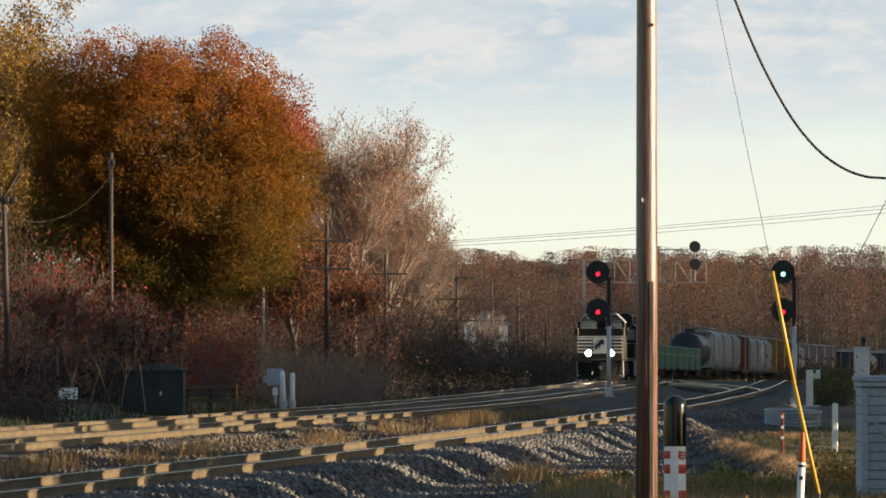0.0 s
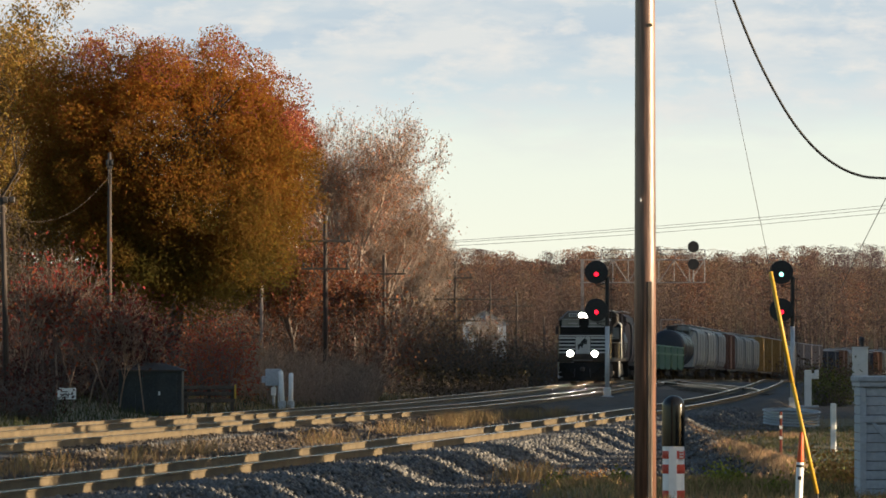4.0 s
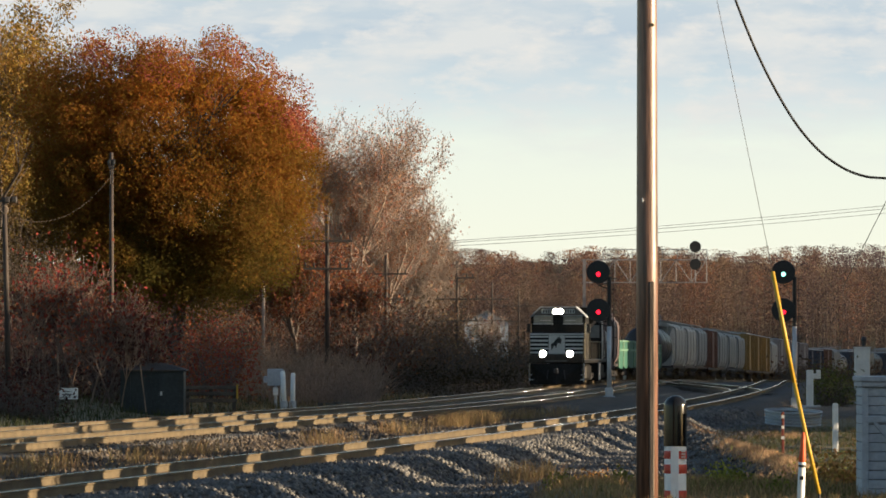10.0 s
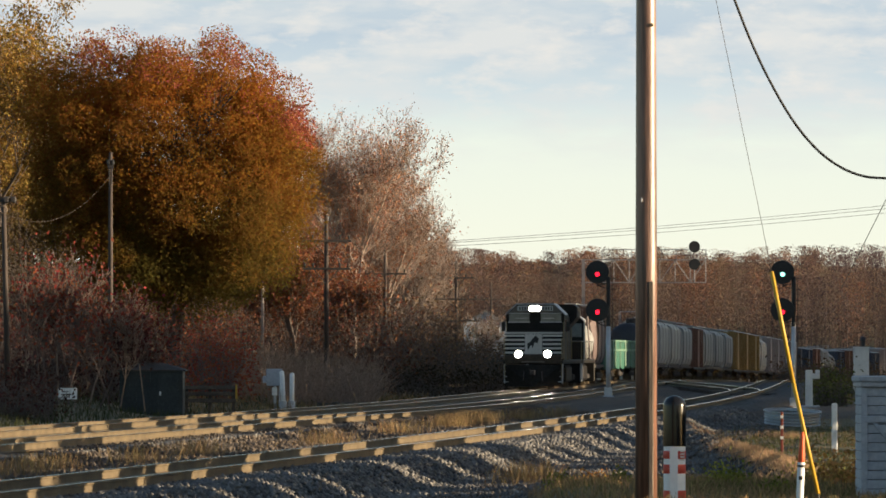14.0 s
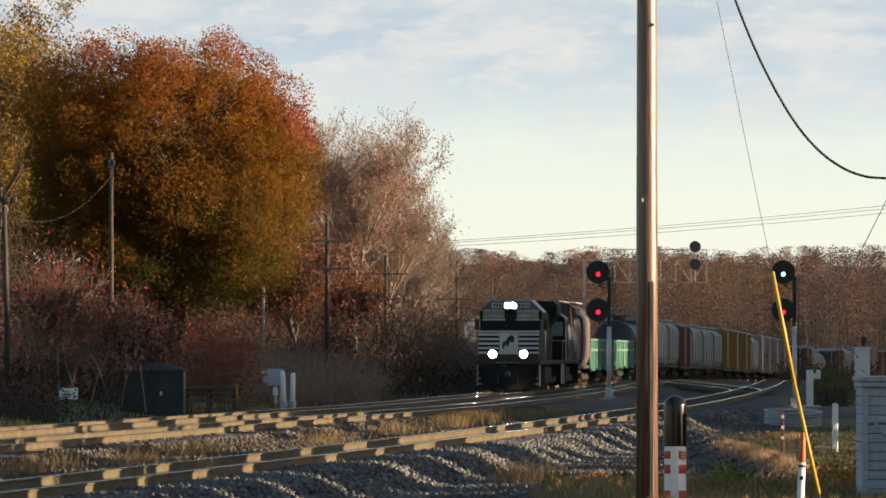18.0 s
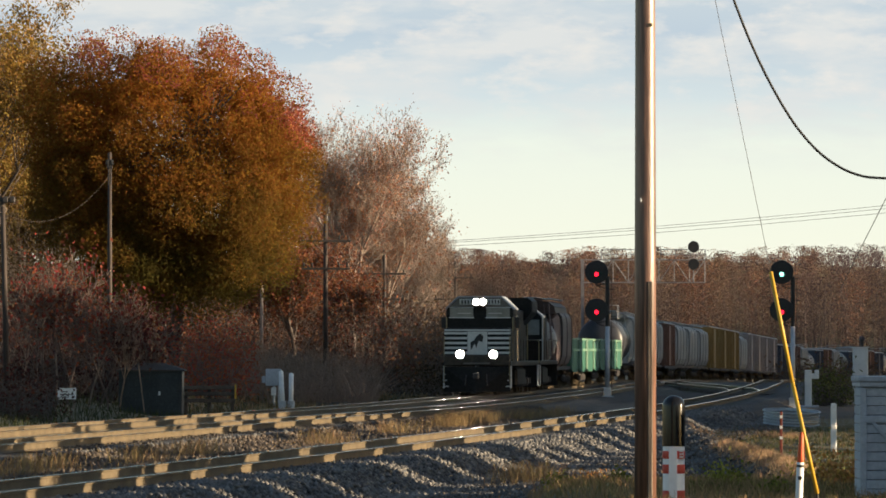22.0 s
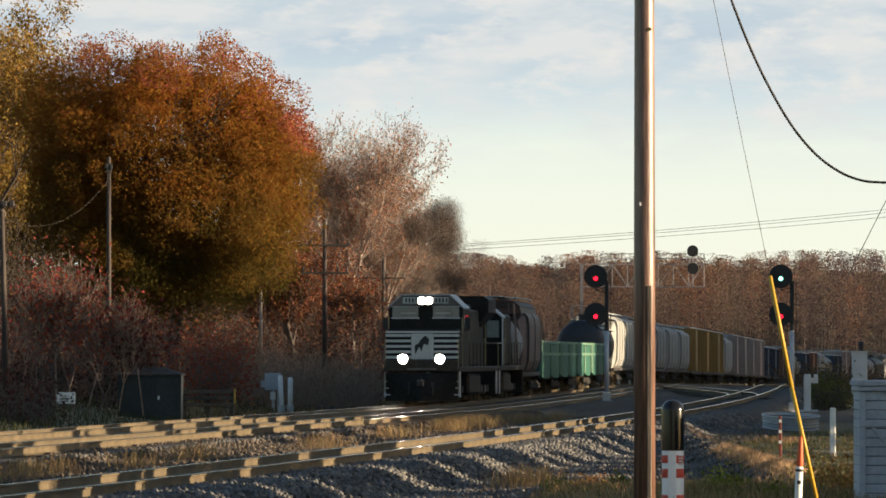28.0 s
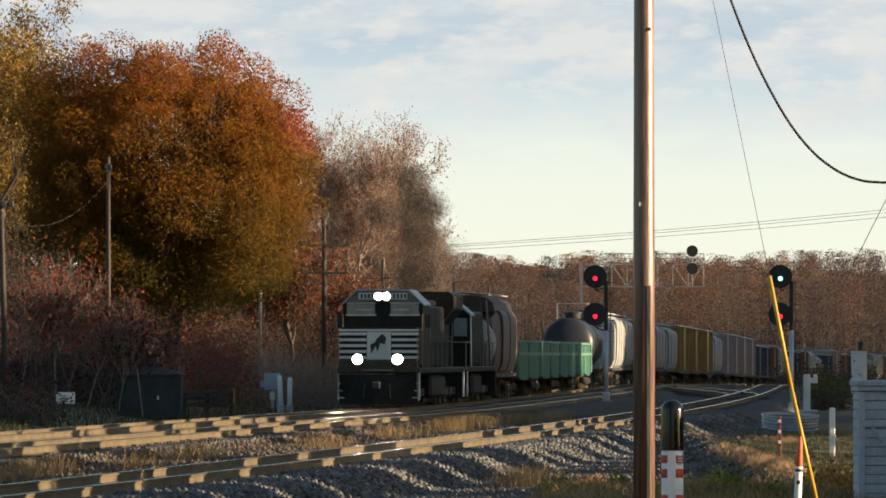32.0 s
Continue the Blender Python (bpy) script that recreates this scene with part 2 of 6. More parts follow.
# ---- ground, one sheet to the horizon ----
def build_ground():
    ys = [-1500, -300, -120, -60, -25, 0, 20, 35, 45, 50] + list(np.arange(54, 130, 0.75)) + list(np.arange(130, 236, 1.25)) + list(np.arange(237, 330, 3)) + list(np.arange(330, 700, 8)) + [720, 760, 800, 850, 900, 1000, 1150, 1270, 1295, 1310, 1325, 1340, 1355, 1400, 1500, 2200, 4600]
    offs = [-1500, -600, -300, -200, -160, -140, -120, -105, -90, -75, -60, -40, -30, -24, -20, -16, -12, -9, -7, -5, -4] + list(np.arange(-3.3, 13.0, 0.4)) + list(np.arange(13.0, 21.0, 0.2)) + [21, 21.5, 22, 23, 24, 26, 30, 36, 45, 55, 65, 75, 85, 95, 110, 130, 200, 600, 1500]
    verts = []
    for y in ys:
        yy = max(0, min(y, 1500))
        for o in offs:
            x = main_x(yy) + o
            z = ground_z(x, yy)
            near = 1.0 if y < 400 else 0.4
            z += near * (0.05 * noise.noise((x * 0.6, y * 0.25, 0)) + 0.025 * noise.noise((x * 2.1, y * 0.9, 3)))
            if 12.3 < o < 20 and 84 < y < 235:
                z += 0.04 * noise.noise((x * 2.6, y * 0.7, 5)) + 0.035 * noise.noise((x * 2.4 + y * 0.08, y * 0.05, 8))
            verts.append((x, y, z))
    w = len(offs)
    faces = [(r * w + c, r * w + c + 1, (r + 1) * w + c + 1, (r + 1) * w + c) for r in range(len(ys) - 1) for c in range(w - 1)]
    me = mesh_from("ground", verts, faces, EARTH, True)
    me.materials.append(BALLAST)
    me.materials.append(CINDER)
    k = 0
    for r in range(len(ys) - 1):
        for c in range(w - 1):
            o = (offs[c] + offs[c + 1]) / 2
            if -2.9 < o < NEAR_GAP + 3.4 and ys[r] < 1500 or (NEAR_GAP < o < NEAR_GAP + 7 and 235 < ys[r] < 430):
                me.polygons[k].material_index = 2 if (MID_GAP + 0.8 < o < NEAR_GAP - 1.5 or o > NEAR_GAP + 2.2) and (ys[r] < 430) and not (o > NEAR_GAP + 2.2 and ys[r] < 235) else 1
            x = main_x(max(0, min(ys[r], 1500))) + o
            if NEAR_GAP + 3.4 <= o < 24 and 92 < ys[r] < 235 and x < 7.6 + 0.5 * noise.noise((x, ys[r] * 0.1, 6)):
                me.polygons[k].material_index = 1 if noise.noise((x * 0.7, ys[r] * 0.08, 1)) > 0 else 2
            k += 1
    tagged(new("ground", me), "grey ballast trackbed with dry grassy verges", "ground", kind="structure")


build_ground()

# rail section: base, web and head
RAIL_BASE = [(-0.075, 0.0), (0.075, 0.0), (0.075, 0.012), (0.014, 0.03), (0.014, 0.13), (0.036, 0.14), (0.036, 0.165), (-0.036, 0.165), (-0.036, 0.14), (-0.014, 0.13), (-0.014, 0.03), (-0.075, 0.012)]
RAIL_HEAD = [(-0.036, 0.1652), (0.036, 0.1652), (0.034, 0.176), (0.024, 0.18), (-0.024, 0.18), (-0.034, 0.176)]


def along(section, path, material, name):
    verts, faces, n = [], [], len(section)
    for (x, y, z), m in path:
        q = 1 / math.hypot(1, m)
        verts += [(x + u * q, y - u * m * q, z + v) for u, v in section]
    for i in range(len(path) - 1):
        for k in range(n):
            j = (k + 1) % n
            faces.append((i * n + k, i * n + j, (i + 1) * n + j, (i + 1) * n + k))
    return mesh_from(name, verts, faces, material)


def lay_track(name, centre, slope, y0, y1, label, tie_from, tie_to):
    track = thing(name, Matrix.Identity(4), label, "railway track", kind="structure")
    steps = np.arange(y0, y1 + 0.1, 4.0)
    for side in (-0.753, 0.753):
        path = []
        for y in steps:
            m = slope(y)
            q = 1 / math.hypot(1, m)
            path.append(((centre(y) + side * q, y - side * m * q, bed_z(y)), m))
        rail = part("rail", along(RAIL_BASE, path, RUST, "rail"), None, track)
        part("railhead", along(RAIL_HEAD, path, STEEL, "railhead"), None, rail, "bright worn steel running surface")
    rng = random.Random(name)
    tie = mesh_from("tie", [(x, y, z) for z in (-0.17, -0.004) for x, y in ((-1.3, -0.115), (1.3, -0.115), (1.3, 0.115), (-1.3, 0.115))],
                    [(0, 3, 2, 1), (4, 5, 6, 7), (0, 1, 5, 4), (1, 2, 6, 5), (2, 3, 7, 6), (3, 0, 4, 7)], TIE)
    for y in np.arange(tie_from, tie_to, 0.52):
        ob = new("tie", tie)
        ob.parent = track
        ob.matrix_basis = pose(centre(y) + rng.uniform(-0.05, 0.05), y, bed_z(y) + rng.uniform(-0.004, 0.003), 0, 0, -math.degrees(math.atan(slope(y))) + rng.uniform(-1.5, 1.5))
    return track


lay_track("track_near", TRACKS["a"], main_slope, 40, 540, "worn rusty rails on dark wooden ties", 80, 200)
lay_track("track_middle", TRACKS["b"], main_slope, 60, 540, "worn rusty rails on dark wooden ties", 130, 210)
lay_track("track_far", TRACKS["c"], main_slope, 60, 1200, "main line rails curving out of sight", 150, 250)


# ---- trees ----
def branches(rng, height, trunk_r, levels=5, spread=0.5, first=0.3, split=3, lean=0.0, up=0.25):
    """Segments (a, b, r0, r1) of a tree with limbs, boughs and twigs; and the places of its twig ends."""
    segs, tips = [], []

    def grow(a, d, length, r, level):
        n = 3 if level == 0 else 2
        for i in range(n):
            d2 = (d + Vector((rng.gauss(0, 0.12), rng.gauss(0, 0.12), rng.gauss(0.05, 0.06)))).normalized()
            b = a + d2 * (length / n)
            r2 = r * (0.86 if level else 0.85)
            segs.append((a, b, r, r2))
            if level < levels and (level > 0 or i > 0):
                for _ in range(split if level < 2 else 2):
                    side = Vector((rng.gauss(0, 1), rng.gauss(0, 1), rng.gauss(0, 0.5)))
                    side = (side - d2 * side.dot(d2)).normalized()
                    grow(b.copy(), (d2 * rng.uniform(0.5, 0.9) + side * spread * rng.uniform(0.7, 1.5) + Vector((0, 0, up))).normalized(), length * rng.uniform(0.5, 0.68), r2 * 0.55, level + 1)
            a, d, r = b, d2, r2
        if level >= levels - 1:
            tips.append(a)

    grow(Vector((0, 0, -0.3)), Vector((lean, 0, 1)).normalized(), height * 0.55, trunk_r, 0)
    return segs, tips


def segs_mesh(name, segs, material, thin=0.06):
    verts, faces = [], []
    for a, b, r0, r1 in segs:
        sides = 3 if r0 < thin else 6
        d = (b - a).normalized()
        u = d.orthogonal().normalized()
        w = d.cross(u)
        k0 = len(verts)
        for c, r in ((a, r0), (b, r1)):
            for i in range(sides):
                g = 2 * math.pi * i / sides
                verts.append(tuple(c + (u * math.cos(g) + w * math.sin(g)) * r))
        for i in range(sides):
            j = (i + 1) % sides
            faces.append((k0 + i, k0 + j, k0 + sides + j, k0 + sides + i))
    return mesh_from(name, verts, faces, material, True)


def leaf_mesh(name, centres, size, material, rng, flat=0.0, tall=1.0):
    """Small folded leaf clumps, each an island of its own, at the given places."""
    c = np.asarray(centres, float)
    n = len(c)
    u = rng.normal(size=(n, 3))
    u /= np.linalg.norm(u, axis=1)[:, None]
    v = rng.normal(size=(n, 3))
    v[:, 2] *= tall
    v -= u * np.sum(u * v, axis=1)[:, None]
    v /= np.linalg.norm(v, axis=1)[:, None]
    w = np.cross(u, v)
    s = (size * rng.uniform(0.55, 1.45, n))[:, None]
    p = np.stack([c - u * s * 0.5, c + v * s * 0.33 * rng.uniform(0.6, 1.3, (n, 1)) + w * s * 0.12, c + u * s * 0.5, c - v * s * 0.33 * rng.uniform(0.6, 1.3, (n, 1)) + w * s * 0.12], axis=1).reshape(-1, 3)
    me = bpy.data.meshes.new(name)
    me.vertices.add(4 * n)
    me.vertices.foreach_set("co", p.ravel())
    me.loops.add(4 * n)
    me.loops.foreach_set("vertex_index", np.arange(4 * n))
    me.polygons.add(n)
    me.polygons.foreach_set("loop_start", np.arange(0, 4 * n, 4))
    me.materials.append(material)
    me.update(calc_edges=True)
    return me


def lobed(rng, centre, radii, lobes, n, power=2.4, lobe=(0.16, 0.3), shell=0.35):
    """Places of leaf clumps in a crown of rounded lobes with gaps between them."""
    centre, radii = np.array(centre), np.array(radii)
    d = rng.normal(size=(lobes, 3))
    d /= (np.sum(np.abs(d) ** power, axis=1) ** (1 / power))[:, None]
    lc = d * rng.uniform(0.35, 0.88, (lobes, 1)) ** 0.6
    lr = rng.uniform(*lobe, lobes)
    pick = rng.choice(lobes, n, p=lr ** 2 / np.sum(lr ** 2))
    e = rng.normal(size=(n, 3))
    e /= np.linalg.norm(e, axis=1)[:, None]
    r = lr[pick] * (1 - shell * rng.uniform(0, 1, n) ** 1.5) * rng.uniform(0.8, 1.12, n)
    return centre + (lc[pick] + e * r[:, None]) * radii


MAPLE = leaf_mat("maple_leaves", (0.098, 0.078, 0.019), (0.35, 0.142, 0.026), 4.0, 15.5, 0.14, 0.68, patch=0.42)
REDTIP = leaf_mat("red_tip_leaves", (0.22, 0.06, 0.042), (0.29, 0.085, 0.062), 5.0, 16.0, 0.35, 0.5)
SCARLET = leaf_mat("scarlet_leaves", (0.26, 0.066, 0.036), (0.4, 0.125, 0.07), 5.0, 16.0, 0.3, 0.5)
# Olive leaves with shade put into the colour, for brush in dark places.
SHADOWLEAF = leaf_mat("shadow_olive_leaves", (0.03, 0.024, 0.012), (0.075, 0.046, 0.02), 2.0, 12.0, 0.3)
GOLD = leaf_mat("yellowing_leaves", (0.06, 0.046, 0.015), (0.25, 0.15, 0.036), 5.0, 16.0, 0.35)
RUSSET = leaf_mat("russet_leaves", (0.22, 0.086, 0.05), (0.38, 0.18, 0.115), 3.0, 16.0, 0.45)
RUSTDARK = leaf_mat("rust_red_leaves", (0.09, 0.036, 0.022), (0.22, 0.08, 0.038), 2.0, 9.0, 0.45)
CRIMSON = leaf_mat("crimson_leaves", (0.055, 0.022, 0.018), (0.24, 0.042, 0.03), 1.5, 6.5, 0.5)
BROWNLEAF = leaf_mat("dry_brown_leaves", (0.125, 0.085, 0.058), (0.27, 0.155, 0.09), 0.0, 15.0, 0.3, patch=0.08)
# Woodland crowns: low colour is the same hue darkened, as shade near the ground.
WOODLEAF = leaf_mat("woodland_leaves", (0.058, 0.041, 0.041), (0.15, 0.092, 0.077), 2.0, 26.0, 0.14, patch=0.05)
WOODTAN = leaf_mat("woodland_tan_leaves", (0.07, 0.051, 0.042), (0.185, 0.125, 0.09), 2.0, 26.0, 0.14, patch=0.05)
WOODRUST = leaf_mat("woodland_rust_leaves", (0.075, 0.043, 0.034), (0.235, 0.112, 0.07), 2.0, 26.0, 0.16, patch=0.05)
# Grey-violet crowns stand in for haze; all woodland blues are raised for it.
WOODHAZE = leaf_mat("woodland_hazy_twigs", (0.048, 0.037, 0.042), (0.1, 0.07, 0.07), 2.0, 26.0, 0.12, patch=0.05)
DRYGRASS = leaf_mat("dry_grass_blades", (0.16, 0.11, 0.055), (0.4, 0.26, 0.125), -1, 1.5, 0.4)
STRAW = leaf_mat("pale_straw_blades", (0.34, 0.215, 0.125), (0.46, 0.31, 0.19), -1, 1.5, 0.35)
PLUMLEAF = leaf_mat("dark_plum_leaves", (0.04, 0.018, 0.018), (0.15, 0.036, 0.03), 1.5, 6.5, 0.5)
FARGRASS = leaf_mat("dark_rough_grass", (0.03, 0.04, 0.014), (0.085, 0.075, 0.03), -1, 2.0, 0.4)
GREENGRASS = leaf_mat("green_grass_blades", (0.06, 0.075, 0.02), (0.14, 0.14, 0.04), -1, 2.0, 0.4)

S = FOCAL


def at(px, y):
    """East of the camera's axis at the depth y, by the angle px / FOCAL."""
    return (px - 784) * y / S


def up(py, y):
    return EYE[2] + (622 - py) * y / S


def big_maple():
    y = 300
    x = at(308, y)
    g = ground_z(x, y)
    tree = thing("maple_tree", pose(x, y, g), "large maple tree with orange and green autumn leaves", "tree")
    rng, nr = random.Random(3), np.random.default_rng(3)
    segs, tips = branches(rng, 15, 0.42, 4, 0.62, split=4)
    c = np.array((-0.05, 0, up(303, y) - g))
    rad = np.array((7.5, 6.6, 6.95))
    middle = Vector((c[0], 0, c[2]))
    segs = [q for q in segs if q[1].z < 5 or Vector(((q[1].x - middle.x + 0.13 * (q[1].z - middle.z)) / rad[0], q[1].y / rad[1], (q[1].z - middle.z) / rad[2])).length < 0.93]
    part("trunk", segs_mesh("trunk", segs, BARK), None, tree, "dark grey bark")
    outer = lobed(nr, c, rad, 420, 270000, 2.7, (0.1, 0.19))
    inner = lobed(nr, c - (0, 0, 0.5), rad * 0.88, 130, 170000, 2.6, (0.2, 0.36), 1.0)
    # the crown leans a little, thins out in pockets and shows its limbs there
    kept = []
    for q, least in ((outer, -0.36), (inner, -0.6)):
        pocket = np.array([noise.noise((p[0] * 0.42, p[1] * 0.42, p[2] * 0.42)) + 0.45 * noise.noise((p[0] * 1.3, p[1] * 1.3, p[2] * 1.3)) for p in q])
        kept.append(q[pocket + nr.normal(0, 0.08, len(q)) > least])
    pts = np.concatenate(kept)
    pts[:, 0] -= 0.13 * (pts[:, 2] - c[2])
    d = (pts - c) / rad
    top = (np.linalg.norm(d, axis=1) > 0.9) & (d[:, 2] + 0.35 * d[:, 0] > 0.55) & (nr.uniform(0, 1, len(pts)) < 0.4)
    spray = (np.linalg.norm((pts - c - (6.6, 0, 2.2)) / (1.5, 4.0, 1.3), axis=1) < 1.0) & (nr.uniform(0, 1, len(pts)) < 0.8)
    part("red_tip_foliage", leaf_mesh("red_tip_foliage", pts[top], 0.12, REDTIP, nr), None, tree, "purplish red leaves at the tips")
    part("red_spray", leaf_mesh("red_spray", pts[spray & ~top], 0.12, SCARLET, nr), None, tree, "spray of scarlet leaves at the edge")
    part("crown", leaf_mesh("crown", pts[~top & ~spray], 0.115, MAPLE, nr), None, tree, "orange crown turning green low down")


def bare_tree(name, px, y, height, seed, label, leaves=0, leafmat=None, leafsize=0.22, levels=6, spread=0.5, bark=None, lean=0.0, r=None):
    x = at(px, y)
    tree = thing(name, pose(x, y, ground_z(x, y)), label, "tree")
    rng, nr = random.Random(seed), np.random.default_rng(seed)
    segs, tips = branches(rng, 10, r or 0.2, levels, spread, lean=lean)
    top = max(b.z for a, b, _, _ in segs)
    k = height / top
    segs = [(a * k, b * k, max(0.012, p * k ** 0.5), max(0.01, q * k ** 0.5)) for a, b, p, q in segs]
    part("trunk", segs_mesh("trunk", segs, bark or TWIG), None, tree)
    if leaves:
        ends = np.array([tuple(t * k) for t in tips])
        pts = ends[nr.integers(0, len(ends), leaves)] + nr.normal(size=(leaves, 3)) * 0.38
        part("crown", leaf_mesh("crown", pts, leafsize, leafmat, nr), None, tree, "thin autumn leaves")
    return tree


big_maple()
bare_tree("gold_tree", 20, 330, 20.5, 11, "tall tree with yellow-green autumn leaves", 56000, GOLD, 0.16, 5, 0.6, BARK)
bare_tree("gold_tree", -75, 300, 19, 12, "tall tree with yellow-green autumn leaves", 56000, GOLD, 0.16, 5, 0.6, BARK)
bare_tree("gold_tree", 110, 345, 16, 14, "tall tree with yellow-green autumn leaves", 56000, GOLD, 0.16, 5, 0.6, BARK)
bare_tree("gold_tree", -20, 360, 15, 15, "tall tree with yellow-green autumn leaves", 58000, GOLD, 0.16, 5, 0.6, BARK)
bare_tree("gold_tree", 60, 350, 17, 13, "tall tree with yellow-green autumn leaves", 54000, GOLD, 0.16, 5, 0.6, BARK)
bare_tree("ash_tree", 620, 400, 18.2, 21, "tall thinning tree with pinkish brown leaves", 15300, RUSSET, 0.125, 6, 0.42)
bare_tree("ash_tree", 575, 430, 19.6, 22, "tall thinning tree with pinkish brown leaves", 15300, RUSSET, 0.125, 6, 0.42)
bare_tree("ash_tree", 655, 440, 16.5, 23, "tall thinning tree with pinkish brown leaves", 8500, RUSSET, 0.125, 6, 0.42)
bare_tree("bare_tree", 715, 480, 13.0, 24, "slim leafless grey tree in the wood", 500, RUSSET, 0.17, 6, 0.36)
bare_tree("bare_tree", 745, 500, 11.5, 25, "slim leafless dark tree at the edge of the wood", 200, RUSSET, 0.12, 6, 0.36, BARK)
bare_tree("bare_tree", 690, 470, 14.5, 26, "slim leafless grey tree in the wood", 1500, RUSSET, 0.17, 6, 0.36)
bare_tree("bare_tree", 765, 520, 12.0, 29, "slim leafless dark tree at the edge of the wood", 200, RUSSET, 0.12, 6, 0.33, BARK)
bare_tree("ash_tree", 525, 420, 14, 31, "tall thinning tree with pinkish brown leaves", 15300, RUSSET, 0.125, 5, 0.5)
bare_tree("bare_tree", 862, 600, 7.5, 42, "slim leafless grey tree in the wood", 200, RUSSET, 0.17, 5, 0.45)
bare_tree("bare_tree", 835, 580, 6.0, 43, "slim leafless grey tree in the wood", 200, RUSSET, 0.17, 5, 0.45)
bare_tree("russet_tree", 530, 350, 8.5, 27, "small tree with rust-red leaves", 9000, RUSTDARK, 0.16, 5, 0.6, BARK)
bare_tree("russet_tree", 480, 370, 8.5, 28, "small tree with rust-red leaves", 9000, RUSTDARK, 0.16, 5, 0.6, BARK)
# Every third sapling gets pale stems, standing in for those in the sun.
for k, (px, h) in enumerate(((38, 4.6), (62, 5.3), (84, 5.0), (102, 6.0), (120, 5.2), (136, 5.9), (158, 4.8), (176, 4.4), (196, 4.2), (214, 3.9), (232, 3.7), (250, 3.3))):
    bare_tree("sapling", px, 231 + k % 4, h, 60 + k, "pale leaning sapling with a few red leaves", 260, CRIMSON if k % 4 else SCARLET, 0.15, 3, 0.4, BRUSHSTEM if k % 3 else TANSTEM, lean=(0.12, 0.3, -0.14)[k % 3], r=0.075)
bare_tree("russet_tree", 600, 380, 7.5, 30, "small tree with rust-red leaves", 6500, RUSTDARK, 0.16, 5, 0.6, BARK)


def far_woods():
    """A long belt of autumn woodland behind everything: rounded crowns, each tree of one of four colours."""
    rng, nr = random.Random(5), np.random.default_rng(5)
    segs, pts = [], {k: [] for k in ("brown", "tan", "rust", "grey")}
    for i in range(900):
        back = i >= 380
        y = rng.uniform(1270, 1345) if back else rng.uniform(1030, 1260)
        x = rng.uniform(-62, 168) * y / 1130
        base = ground_z(x, y) - 0.6
        top = EYE[2] + (180 + 20 * noise.noise((x * 0.035 * 1130 / y, 0.3, 7)) + rng.uniform(-17, 7) - (0 if back else rng.uniform(0, 60))) * y / FOCAL
        h = top - base
        b = Vector((x, y, base))
        t = b + Vector((rng.gauss(0, 0.5), 0, h * 0.88))
        segs.append((b, b.lerp(t, 0.5), 0.15, 0.1))
        segs.append((b.lerp(t, 0.5), t, 0.1, 0.03))
        wide = rng.uniform(2.2, 3.8)
        for _ in range(9):
            q = b.lerp(t, rng.uniform(0.25, 0.8))
            segs.append((q, q + Vector((rng.gauss(0, 1.3), rng.gauss(0, 1.3), rng.uniform(0.8, 2.2))), 0.045, 0.02))
        n = 640 if back else 680
        u = nr.uniform(0, 1, n) ** 0.7
        zz = np.where(nr.uniform(0, 1, n) < 0.75, 1 - (1 - u) * 0.62, nr.uniform(0.05, 0.6, n))
        e = nr.normal(size=(n, 3)) * (0.5 * wide, 0.45 * wide, 0.0)
        lim = np.sqrt(np.clip(1 - ((zz - 0.62) / 0.41) ** 2, 0.14, 1)) * np.where(zz < 0.62, 0.85, 1.0)
        e[:, :2] *= lim[:, None]
        e[:, 2] = zz * h
        v = noise.noise((x * 0.05, y * 0.02, 3)) + rng.gauss(0, 0.3)
        key = "rust" if v > 0.36 else "tan" if v > 0.08 else "brown" if v > -0.26 else "grey"
        pts[key].append(np.array(b) + e)
    woods = thing("far_woods", Matrix.Identity(4), "distant brown autumn woodland along the horizon", "woods", kind="stuff")
    part("trunks", segs_mesh("trunks", segs, WOODSTEM, 0.3), None, woods)
    for key, m, label in (("brown", WOODLEAF, "dull brown crowns"), ("tan", WOODTAN, "tan crowns"), ("rust", WOODRUST, "rust-orange crowns"), ("grey", WOODHAZE, "bare purplish grey crowns with haze in the colour")):
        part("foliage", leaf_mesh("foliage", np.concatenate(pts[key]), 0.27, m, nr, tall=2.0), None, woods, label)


far_woods()


